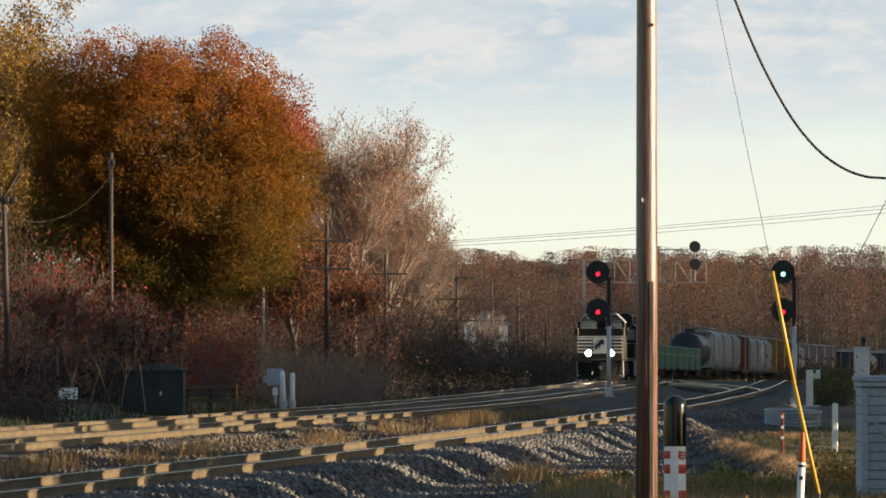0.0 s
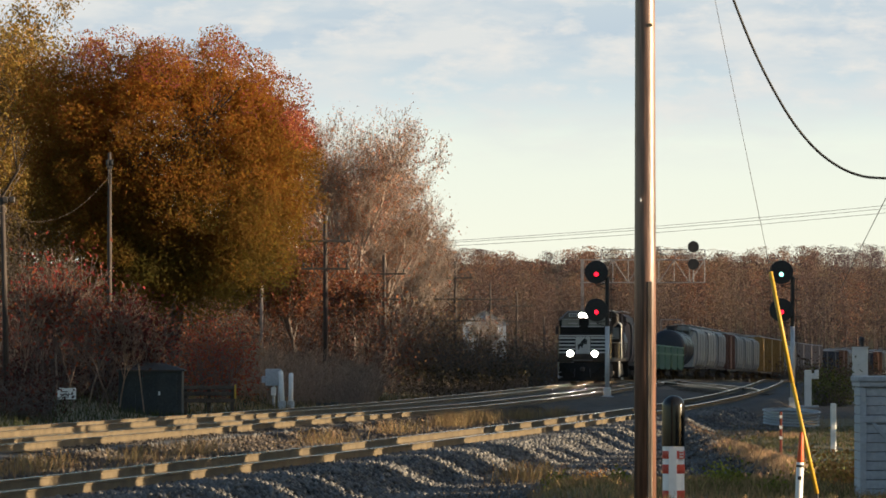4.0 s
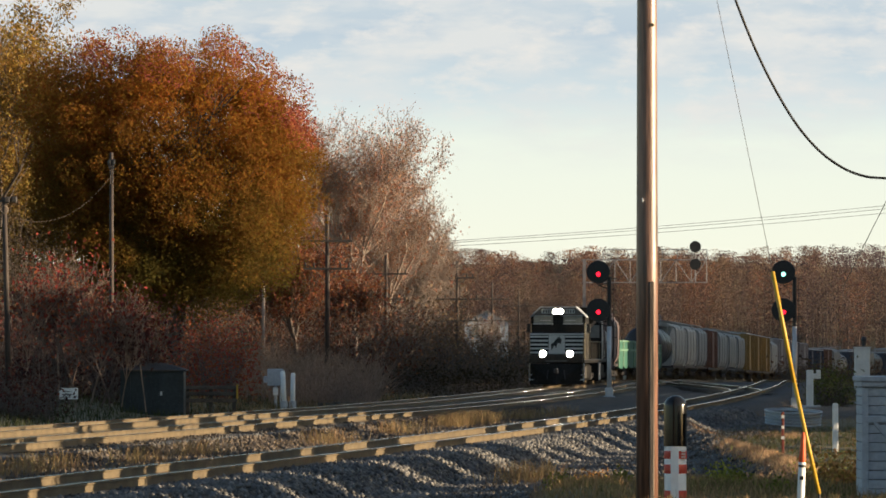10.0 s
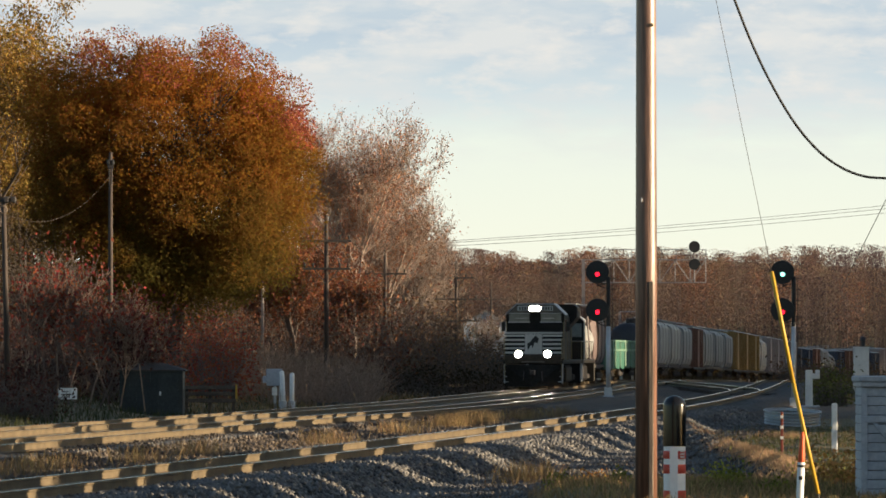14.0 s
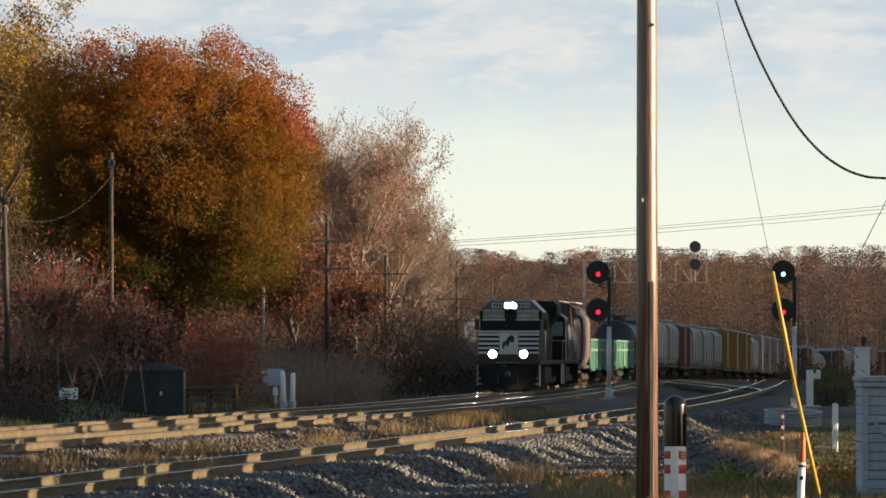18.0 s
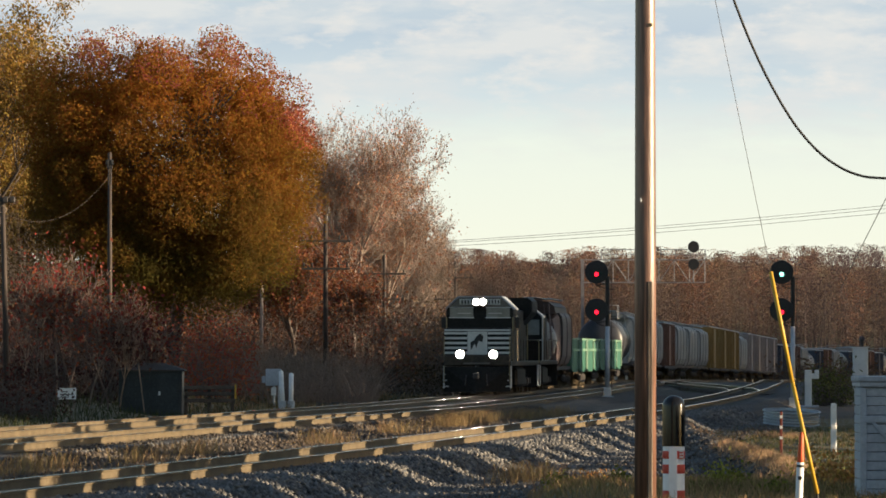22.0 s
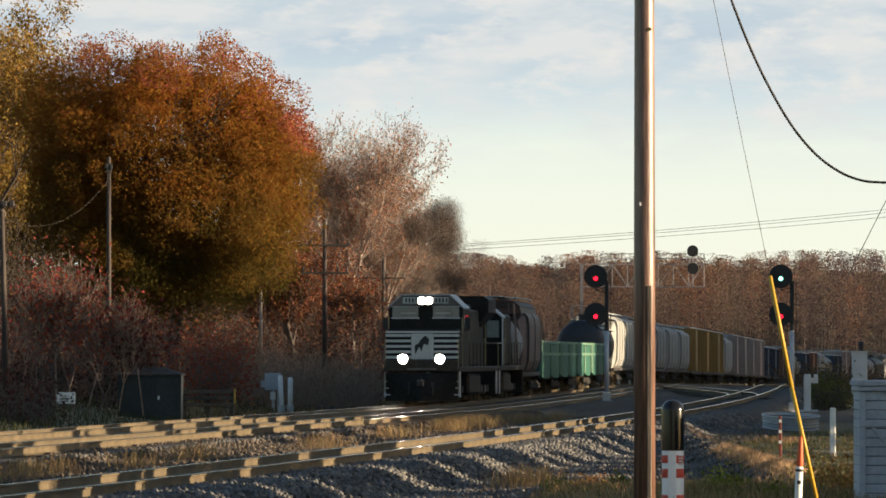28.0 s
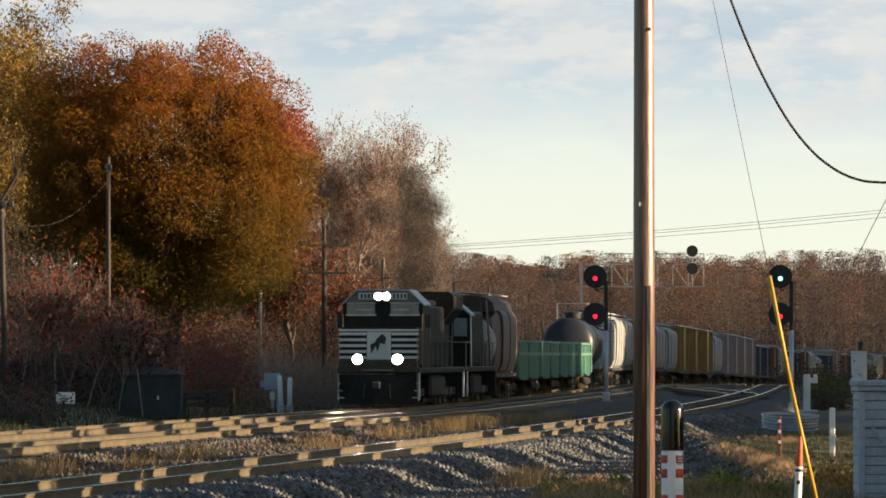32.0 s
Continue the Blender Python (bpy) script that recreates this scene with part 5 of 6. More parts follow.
def loco_second():
    """The second engine, smaller, with a narrow hood behind its cab."""
    L = 17.6
    car = thing("locomotive", Matrix.Identity(4), "smaller black diesel locomotive with a narrow hood", "locomotive", "engines of the train")
    part("platform", boxes((-1.5, 1.5, 0.6, L - 0.6, 1.28, 1.5), bevel=0.03), LOCO_BLACK, car)
    part("pilot", boxes((-1.48, 1.48, 0.55, 0.75, 0.2, 1.4), bevel=0.03), LOCO_BLACK, car)
    part("rear_pilot", boxes((-1.48, 1.48, L - 0.75, L - 0.55, 0.2, 1.4), bevel=0.03), LOCO_BLACK, car)
    cab = part("cab", prism([(-1.52, 1.5), (1.52, 1.5), (1.52, 3.6), (0.9, 4.12), (-0.9, 4.12), (-1.52, 3.6)], 2.0, 3.9), LOCO_BLACK, car)
    part("cab_roof", prism([(-1.56, 3.6), (-0.92, 4.13), (0.92, 4.13), (1.56, 3.6), (1.56, 3.67), (0.94, 4.2), (-0.94, 4.2), (-1.56, 3.67)], 1.9, 3.95), GALV, cab, "grey roof edge")
    part("nose", boxes((-0.8, 0.8, 0.9, 2.0, 1.5, 2.75), bevel=0.08), LOCO_BLACK, car)
    for s in (-1, 1):
        x0, x1 = sorted((s * 0.85, s * 1.4))
        part("windshield", boxes((x0, x1, 1.96, 2.0, 2.75, 3.5)), GLASS, cab)
        part("step_well", boxes((s * 1.48 - 0.03, s * 1.48 + 0.03, 0.75, 1.2, 0.28, 1.3), bevel=0.01), STEPGREY, car, "grey step plate")
        part("grab_rail", tubes((Vector((s * 1.56, 1.95, 1.5)), Vector((s * 1.56, 1.95, 3.6)), 0.03), sides=6), LOCO_WHITE, car, "white grab rail")
        part("cross_rail", tubes((Vector((s * 0.9, 1.93, 2.5)), Vector((s * 1.54, 1.93, 2.5)), 0.025), sides=6), LOCO_WHITE, car)
        part("side_window", boxes((s * 1.525 - 0.012, s * 1.525 + 0.012, 2.3, 3.7, 2.7, 3.45)), GLASS, cab)
        part("handrail", tubes(((s * 1.46, 0.6, 0.5), (s * 1.46, 0.6, 2.5), 0.024), ((s * 1.46, 0.6, 2.5), (0.3 * s, 0.6, 2.5), 0.024), ((s * 0.9, 0.6, 1.5), (s * 0.9, 0.6, 3.3), 0.024)), HANDRAIL, car, "pale handrail")
        for k in range(6):
            part("stanchion", tubes(((s * 1.46, 5.4 + 2 * k, 1.5), (s * 1.46, 5.4 + 2 * k, 2.5), 0.013), sides=6), LOCO_BLACK, car)
        part("side_rail", tubes(((s * 1.46, 5.2, 2.5), (s * 1.46, L - 0.9, 2.5), 0.022), sides=6), LOCO_BLACK, car)
        for k in range(4):
            part("step", boxes((s * 1.36 - 0.16, s * 1.36 + 0.16, 0.7, 1.1, 0.35 + 0.27 * k, 0.39 + 0.27 * k)), ALU, car)
        part("fuel_tank", boxes((min(s * 0.3, s * 1.3), max(s * 0.3, s * 1.3), 6.6, 11.2, 0.3, 1.2), bevel=0.12), LOCO_BLACK, car)
    part("hood", boxes((-0.95, 0.95, 3.9, L - 0.9, 1.5, 3.85), bevel=0.1), LOCO_BLACK, car)
    for y in (10.5, 12.0, 13.5):
        part("fan", lathe([(0.6, 0), (0.62, 0.18), (0.5, 0.22), (0, 0.22)], 20), DARK, car, at=pose(0, y, 3.84))
    coupler(car, 0, 0.8)
    coupler(car, L - 0.8, L)
    return car, add_truck(car, 3.6, 2, 2.7, 0.5) + add_truck(car, L - 3.6, 2, 2.7, 0.5)


def build_train():
    """Every vehicle with its wheelsets and the distance of its front end behind the engine's."""
    out, d = [], 0.0
    proto = {}

    def put(key, length, make):
        nonlocal d
        if key in proto:
            src = proto[key]
            car = copy_thing(src, Matrix.Identity(4))
            wheels = [o for o in car.children_recursive if o.name.startswith("wheelset")]
        else:
            car, wheels = make()
            proto[key] = car
        out.append((car, wheels, d, length))
        d += length

    put("lead", 22.3, loco_lead)
    put("second", 17.6, loco_second)
    put("brown", 14.5, lambda: covered_hopper(14.5, HOPPER_BROWN, "dusty brown covered hopper car with two curved bays", 2, 4.6, ROOF_BROWN))
    for _ in range(4):
        put("gon", 18.3, lambda: gondola(18.3, "green open gondola car with a pale band"))
    put("tankb", 16.5, lambda: tank_car(16.5, TANK_BLACK, "black tank car with a walkway on top", 1.52))
    white = lambda: covered_hopper(17.5, HOPPER_WHITE, "off-white covered hopper car with three bays", 3, 4.6)
    grey = lambda: covered_hopper(17.5, HOPPER_GREY, "grey covered hopper car with three bays", 3, 4.6)
    brown3 = lambda: boxcar(17.0, BOX_BROWN, "rust-brown boxcar with ribbed steel sides", 4.6)
    yellow = lambda: boxcar(18.6, BOX_YELLOW, "dull yellow boxcar with a pale roof", 4.95)
    bgrey = lambda: boxcar(17.0, BOX_GREY, "weathered grey-brown boxcar with ribbed sides", 5.0)
    blue = lambda: boxcar(17.0, BOX_BLUE, "dark blue boxcar with ribbed steel sides", 4.4)
    tankw = lambda: tank_car(16.0, TANK_WHITE, "dirty white tank car with dark bands", 1.45)
    tanks = {"white": (17.5, white), "grey": (17.5, grey), "brownbox": (17.0, brown3), "yellow": (18.6, yellow), "bgrey": (17.0, bgrey), "blue": (17.0, blue), "tankw": (16.0, tankw), "tankb": (16.5, None)}
    for key in "white white grey brownbox grey grey grey yellow yellow yellow white bgrey bgrey bgrey bgrey blue blue brownbox grey tankw blue brownbox grey tankb blue bgrey brownbox blue tankw tankb grey brownbox grey".split():
        put(key, *tanks[key])
    return out


TRAIN = build_train()


def car_pose(y, length):
    y0, y1 = y + 0.15 * length, y + 0.85 * length
    a = Vector((main_x(y0), y0, bed_z(y0) + RAIL))
    b = Vector((main_x(y1), y1, bed_z(y1) + RAIL))
    d = (b - a).normalized()
    p = a - d * 0.15 * length
    return pose(p.x, p.y, p.z, math.degrees(math.asin(d.z)), 0, -math.degrees(math.atan2(d.x, d.y)))


def motions():
    for car, wheels, d, length in TRAIN:
        walk(car, [(t, car_pose(front_y(t) + d, length)) for t in np.arange(0, 32.1, 2.0)])
    for car, wheels, d, length in TRAIN[:WHEELS_TURN]:
        for w in wheels:
            base = w.matrix_basis.translation.copy()
            rows = []
            for t in np.arange(0, 32.01, 0.1):
                turn = math.degrees((front_y(t) - front_y(0)) / base.z)
                rows.append((t, pose(*base, turn % 360, 0, 0)))
            walk(w, rows)
    for ob, born, r in PUFFS:
        walk(ob, puff_rows(born, r))
    walk(backdrop, [(0.0, pose(-50, 4200, 0)), (32.0, pose(50, 4200, 0))])


# ---- crossover between the middle and the near track ----
def crossover_x(y):
    return main_x(y) + NEAR_GAP - (NEAR_GAP - MID_GAP) * smooth(298, 425, y)


def crossover_slope(y):
    return (crossover_x(y + 1) - crossover_x(y - 1)) / 2


lay_track("track_crossover", crossover_x, crossover_slope, 304, 420, "crossover rails joining two tracks", 300, 372)
part("switch_plate", boxes((-1.6, 1.6, -0.3, 0.3, -0.02, 0.02)), DARK, bpy.data.objects["track_crossover"], at=pose(crossover_x(302), 302, 0.02))

ORANGE = mat("orange_plastic", (0.62, 0.1, 0.03), (0.72, 0.15, 0.05), 0.55, scale=2, fine=14, bump=0.05)
SHEETING = mat("white_sheeting", (0.84, 0.84, 0.85), (0.92, 0.92, 0.93), 0.35, scale=1.5, fine=16, bump=0.05)
REDPAINT = mat("red_paint", (0.5, 0.05, 0.03), (0.62, 0.09, 0.05), 0.55, scale=2, fine=14, bump=0.05)
YELLOW = mat("yellow_plastic", (0.48, 0.28, 0.025), (0.58, 0.36, 0.045), 0.5, scale=2, fine=14, bump=0.05)
CABLE = mat("black_cable", (0.012, 0.012, 0.012), (0.02, 0.02, 0.02), 0.6, bump=0)
GREYPAINT = mat("grey_wood_paint", (0.3, 0.33, 0.37), (0.42, 0.45, 0.5), 0.75, scale=1.3, fine=18, bump=0.4, objrand=0.08)
BUNGALOW = mat("dark_green_paint", (0.012, 0.018, 0.02), (0.03, 0.036, 0.038), 0.6, scale=1.2, fine=12, bump=0.2)
ZINC = mat("zinc_sheet", (0.36, 0.38, 0.41), (0.5, 0.52, 0.54), 0.5, metal=0.4, scale=2, fine=16, bump=0.1)
SIDING = mat("house_siding", (0.33, 0.36, 0.41), (0.45, 0.48, 0.53), 0.7, scale=0.5, fine=4, bump=0.1)
SHINGLE = mat("roof_shingle", (0.12, 0.12, 0.13), (0.2, 0.2, 0.2), 0.9, scale=1, fine=8)


def put(px, y, dz=0.0):
    x = at(px, y)
    return x, ground_z(x, y) + dz


# ---- near the camera, beside the pole ----
def marker_bollard():
    y = 64
    x, g = put(1194, y, -0.15)
    top = up(700, y) - g
    ob = thing("marker_post", pose(x, y, g), "white post with red bands and a black domed cap", "marker post")
    r = 0.115
    part("tube", lathe([(r, 0), (r, up(786, y) - g)], 28, "z", False), SHEETING, ob, smooth=True)
    cap = [(r + 0.006, up(790, y) - g), (r + 0.006, top - 0.11)] + [((r + 0.006) * math.cos(a), top - 0.11 + 0.11 * math.sin(a)) for a in np.linspace(0.2, 1.5, 7)] + [(0.0, top)]
    part("cap", lathe(cap, 28, "z", False), GLOSSBLACK, ob, "glossy black domed cap", smooth=True)
    for a, b in ((822, 838), (868, 884), (798, 812)):
        z0, z1 = up(b, y) - g, up(a, y) - g
        part("band", lathe([(r + 0.002, z0), (r + 0.004, z0 + 0.002), (r + 0.004, z1 - 0.002), (r + 0.002, z1)], 28, "z", False), REDPAINT, ob, "red band", smooth=True)
    part("label_strip", boxes((-0.055, 0.03, -r - 0.012, -r + 0.012, 0.1, up(792, y) - g), bevel=0.003), SHEETING, ob)
    lab = part("label", boxes((0.045, 0.1, -r + 0.01, -r + 0.03, up(815, y) - g, up(797, y) - g)), WHITE, ob)
    for k in range(3):
        z = up(802 + 5 * k, y) - g
        part("text_bar", boxes((0.05, 0.095, -r + 0.002, -r + 0.0095, z, z + 0.012)), REDPAINT, lab)


marker_bollard()


def guy_wire():
    y = 60
    a = Vector((at(1448, y), y, up(874, y)))
    b = Vector((at(1366, y), y, up(481, y)))
    ob = thing("guy_wire", pose(a.x, y, a.z - 0.12), "steel guy wire with a yellow plastic guard", "guy wire")
    o = Vector((a.x, y, a.z - 0.12))
    k = a.lerp(b, 0.5) + Vector((-0.015, 0, 0))
    part("guard", tubes((a - o, k - o, 0.021), (k - o, b - o, 0.021), sides=12), YELLOW, ob, "yellow plastic guard", smooth=True)
    c = Vector((at(1268, y), y, up(0, y)))
    d = c + (c - b) * 1.1
    part("strand", tubes((b - o, c - o, 0.0028), (c - o, d - o, 0.0028), sides=5), DARK, ob)
    part("anchor", tubes((Vector((0.03, 0, -0.25)), a - o, 0.012), sides=6), DARK, ob)


guy_wire()


def orange_marker():
    y = 59
    x, g = put(1413, y, -0.1)
    z1 = up(765, y) - g
    ob = thing("pipeline_marker", pose(x, y, g, 0, 2.5, 0), "white marker post with an orange pointed top", "marker post")
    za = up(818, y) - g
    part("tube", lathe([(0.036, 0), (0.036, za)], 18), WHITE, ob, smooth=True)
    part("top", lathe([(0.03, za), (0.034, za + 0.02), (0.022, z1 - 0.05), (0.012, z1), (0, z1 + 0.005)], 18), ORANGE, ob, "orange pointed top", smooth=True)
    part("band", lathe([(0.0375, za - 0.05), (0.0385, za - 0.045), (0.0385, za - 0.03), (0.0375, za - 0.025)], 18, "z", False), BLACK, ob)
    part("sticker", boxes((-0.02, 0.016, -0.04, -0.033, za - 0.17, za - 0.135)), BLACK, ob)


orange_marker()


def plank_box():
    """A grey painted timber box with a lid, at the edge of the view."""
    y = 66
    x0 = at(1526, y)
    x1 = x0 + 1.7
    g = ground_z(x0, y)
    lid = up(669, y)
    ob = thing("timber_box", pose(x0, y, g), "grey painted timber box with an overhanging lid", "storage box")
    h = lid - g
    w = x1 - x0
    part("lid", boxes((-0.035, w + 0.05, -0.06, 1.2, h - 0.045, h + 0.02), bevel=0.012), GREYPAINT, ob)
    part("lid_board", boxes((-0.02, w + 0.03, -0.045, 1.18, h - 0.1, h - 0.047), bevel=0.01), GREYPAINT, ob)
    part("lining", boxes((0.03, w - 0.03, 0.03, 1.1, -0.1, h - 0.1)), DARK, ob)
    z = h - 0.105
    while z > 0.02:
        t = 0.1
        part("plank", boxes((0.0, w, -0.005, 0.03, z - t + 0.006, z), bevel=0.006), GREYPAINT, ob)
        part("plank", boxes((0.0, 0.03, 0.03, 1.1, z - t + 0.006, z), bevel=0.006), GREYPAINT, ob)
        z -= t
    part("rail_board", boxes((-0.012, w, -0.03, -0.005, up(748, y) - g, up(737, y) - g), bevel=0.006), GREYPAINT, ob)
    part("corner_post", boxes((-0.012, 0.055, -0.026, -0.005, 0.0, h - 0.105), bevel=0.006), GREYPAINT, ob)
    part("brace", boxes((-0.02, 0.02, -0.026, -0.006, -0.28, 0.28), bevel=0.005), GREYPAINT, ob, at=pose(0.28, 0, up(778, y) - g, 0, -40, 0))


plank_box()


def stake(px, y, top, bottom, half, name, label, stripes=None, lean=0.0):
    x = at(px, y)
    g = up(bottom, y)
    h = up(top, y) - g
    ob = thing(name, pose(x, y, g, 0, lean, 0), label, "marker post")
    part("post", boxes((-half, half, -half * 0.6, half * 0.6, -0.35, h), bevel=half * 0.3), stripes[0] if stripes else WHITE, ob)
    for k in range(stripes[2] if stripes else 0):
        z = h * (0.92 - 0.24 * k)
        part("stripe", boxes((-half - 0.003, half + 0.003, -half * 0.6 - 0.003, half * 0.6 + 0.003, z - h * 0.07, z)), stripes[1], ob)
    return ob


DULLRED = mat("dull_red_paint", (0.1, 0.02, 0.014), (0.22, 0.045, 0.03), 0.7, scale=2, fine=14, bump=0.1)
stake(1384, 138, 729, 806, 0.031, "boundary_stake", "short dark stake with red and white stripes", (DULLRED, WHITE, 3))
stake(1477, 159, 714, 777, 0.075, "white_post", "white wooden post in the grass")
stake(258, 228, 645, 733, 0.022, "leaning_stake", "thin pale stake leaning by the hut", (TANSTEM, None, 0), -7)
stake(630, 262, 618, 706, 0.022, "leaning_stake", "thin pale stake leaning in the brush", (TANSTEM, None, 0), -26)


def dead_stalk():
    y = 84
    x, g = put(1312, y, -0.05)
    ob = thing("dead_stalk", pose(x, y, g), "thin dead weed stalk with a dark seed head", "weed")
    a, b = Vector((at(1328, y) - x, 0, up(842, y) - g)), Vector((at(1366, y) - x, 0.1, up(768, y) - g))
    part("stem", tubes((Vector((0, 0, 0)), a, 0.012, 0.01), (a, b, 0.006, 0.004), sides=6), GREYWOOD, ob)
    part("seed_head", lathe([(0.0, -0.08), (0.03, -0.03), (0.022, 0.05), (0.0, 0.1)], 8), BLACK, ob, "dark seed head", at=pose(a.x, 0, a.z, 0, 35, 0))


dead_stalk()


def switch_marker():
    y = 285
    x, g = put(1432, y)
    h = up(655, y) - g
    ob = thing("switch_stand", pose(x, y, g), "white switch stand post with a side arm", "switch stand")
    part("post", boxes((-0.16, 0.16, -0.12, 0.12, 0, h), bevel=0.03), WHITE, ob)
    part("arm", boxes((0.1, 0.5, -0.08, 0.08, h - 0.42, h - 0.16), (0.3, 0.5, -0.1, 0.1, h - 0.32, h + 0.0), bevel=0.02), WHITE, ob)
    part("foot", boxes((-0.4, 0.5, -0.3, 0.3, -0.1, 0.1), bevel=0.03), ALU, ob)


switch_marker()


def signal_cabinet():
    y = 305
    x, g = put(1524, y)
    top = up(614, y) - g
    bot = up(691, y) - g
    ob = thing("signal_cabinet", pose(x, y, g), "white metal signal cabinet on legs", "cabinet")
    part("body", boxes((-0.36, 0.38, -0.3, 0.3, bot, top - 0.05), bevel=0.02), WHITE, ob)
    part("roof", prism([(-0.42, top - 0.05), (0.44, top - 0.05), (0.4, top), (-0.38, top)], -0.36, 0.36), WHITE, ob)
    part("door", boxes((-0.3, 0.32, -0.325, -0.302, bot + 0.1, top - 0.2), bevel=0.008), WHITE, ob)
    part("vent", lathe([(0.1, 0), (0.1, 0.3), (0.16, 0.34), (0.1, 0.5), (0, 0.52)], 14), BLACK, ob, at=pose(0.1, 0, top))
    for q in (-0.3, 0.3):
        for r in (-0.24, 0.24):
            part("leg", tubes(((q, r, -0.2), (q, r, bot), 0.04), sides=8), ALU, ob)


signal_cabinet()


def culvert_pipe():
    y = 200
    x, g = put(1402, y)
    ob = thing("culvert_pipe", pose(x, y, up(750, y), 5, 2, 0), "short corrugated zinc culvert ring standing on the ground", "culvert pipe")
    n, r, h = 40, 0.9, 0.4
    prof = [(r + 0.035 * math.cos(i * 2 * math.pi / 10), h * i / n) for i in range(n + 1)]
    part("ring", lathe(prof + [(q - 0.025, z) for q, z in prof[::-1]], 40, "z", False), ZINC, ob, smooth=True)
    part("rim", lathe([(r + 0.0, h), (r + 0.06, h), (r + 0.06, h + 0.03), (r, h + 0.03), (r, h)], 40, "z", False), ZINC, ob)


culvert_pipe()


# ---- beyond the tracks, on the other side ----
def relay_hut():
    y = 232
    x0, x1 = at(212, y), at(324, y)
    xm = (x0 + x1) / 2
    g = ground_z(xm, y) - 0.05
    w = (x1 - x0) / 2
    ev, tp = up(657, y) - g, up(645, y) - g
    ob = thing("relay_hut", pose(xm, y, g), "dark green metal relay hut beside the track", "hut")
    part("housing", boxes((-w, w, 0, 2.0, -0.3, ev), bevel=0.015), BUNGALOW, ob)
    rf = bmesh.new()
    for c in ((-w - 0.1, -0.1, ev), (w + 0.1, -0.1, ev), (w + 0.1, 2.1, ev), (-w - 0.1, 2.1, ev), (-w - 0.1, -0.1, ev + 0.05), (w + 0.1, -0.1, ev + 0.05), (w + 0.1, 2.1, ev + 0.05), (-w - 0.1, 2.1, ev + 0.05), (-w * 0.35, 1.0, tp + 0.06), (w * 0.35, 1.0, tp + 0.06)):
        rf.verts.new(c)
    bmesh.ops.convex_hull(rf, input=list(rf.verts))
    part("roof", rf, DARK, ob)
    door = part("door", boxes((w * 0.2, w * 0.85, -0.03, 0.0, 0.05, ev - 0.1), bevel=0.01), BUNGALOW, ob)
    part("handle", boxes((w * 0.26, w * 0.32, -0.06, -0.03, 0.8, 0.95)), ALU, door)
    for k in range(6):
        q = -w + 0.08 + k * w * 0.22
        part("wall_rib", boxes((q, q + 0.04, -0.02, 0.0, 0, ev - 0.02)), BUNGALOW, ob)


relay_hut()


def rail_fence():
    y = 236
    x0, x1 = at(326, y), at(418, y)
    g = ground_z(x0, y)
    ob = thing("timber_fence", pose(x0, y, g), "low dark timber fence beside the hut", "fence")
    w = x1 - x0
    for py in (686, 697, 709):
        z = up(py, y) - g
        part("board", boxes((0, w, -0.04, 0.04, z - 0.08, z + 0.07), bevel=0.015), TIE, ob)
    for q in (0.1, w * 0.5, w - 0.1):
        part("post", boxes((q - 0.07, q + 0.07, 0.05, 0.18, -0.3, up(684, y) - g), bevel=0.015), TIE, ob)
    part("end_cap", boxes((w - 0.02, w + 0.05, -0.06, 0.12, up(706, y) - g, up(681, y) - g), bevel=0.01), YELLOW, ob, "dirty yellow end board")


rail_fence()


def notice_sign():
    y = 228
    x0, x1 = at(104, y), at(137, y)
    xm = (x0 + x1) / 2
    g = ground_z(xm, y)
    ob = thing("notice_sign", pose(xm, y, g), "small white notice board on a post", "sign")
    w = (x1 - x0) / 2
    za, zb = up(707, y) - g, up(687, y) - g
    board = part("board", boxes((-w, w, -0.02, 0.02, za, zb), bevel=0.01), WHITE, ob)
    for k, (a, b) in enumerate(((0.12, 0.55), (0.05, 0.7), (0.2, 0.62))):
        z = zb - 0.12 - 0.1 * k
        part("text_bar", boxes((-w + 0.08 + a * w, -w + 2 * b * w, -0.028, -0.021, z - 0.035, z)), DARK, board)
    part("post", boxes((w - 0.12, w - 0.04, 0.02, 0.08, -0.3, zb + 0.02)), GREYWOOD, ob)


notice_sign()


def meter_stand():
    y = 262
    x, g = put(487, y)
    ob = thing("meter_stand", pose(x, y, g), "grey electrical boxes mounted on a post", "electrical box")
    part("post", tubes(((0, 0, -0.2), (0, 0, up(660, y) - g), 0.06), sides=10), ALU, ob)
    part("cabinet", boxes((-0.36, 0.32, -0.25, -0.05, up(683, y) - g, up(653, y) - g), bevel=0.02), GREYPAINT, ob)
    part("meter", boxes((-0.12, 0.1, -0.2, -0.06, up(700, y) - g, up(686, y) - g), bevel=0.02), WHITE, ob)
    part("conduit", tubes(((0.2, 0, -0.2), (0.2, 0, up(683, y) - g), 0.03), sides=8), ALU, ob)
    part("side_box", boxes((-0.52, -0.37, -0.2, -0.05, up(678, y) - g, up(666, y) - g), bevel=0.02), GREYPAINT, ob)


meter_stand()


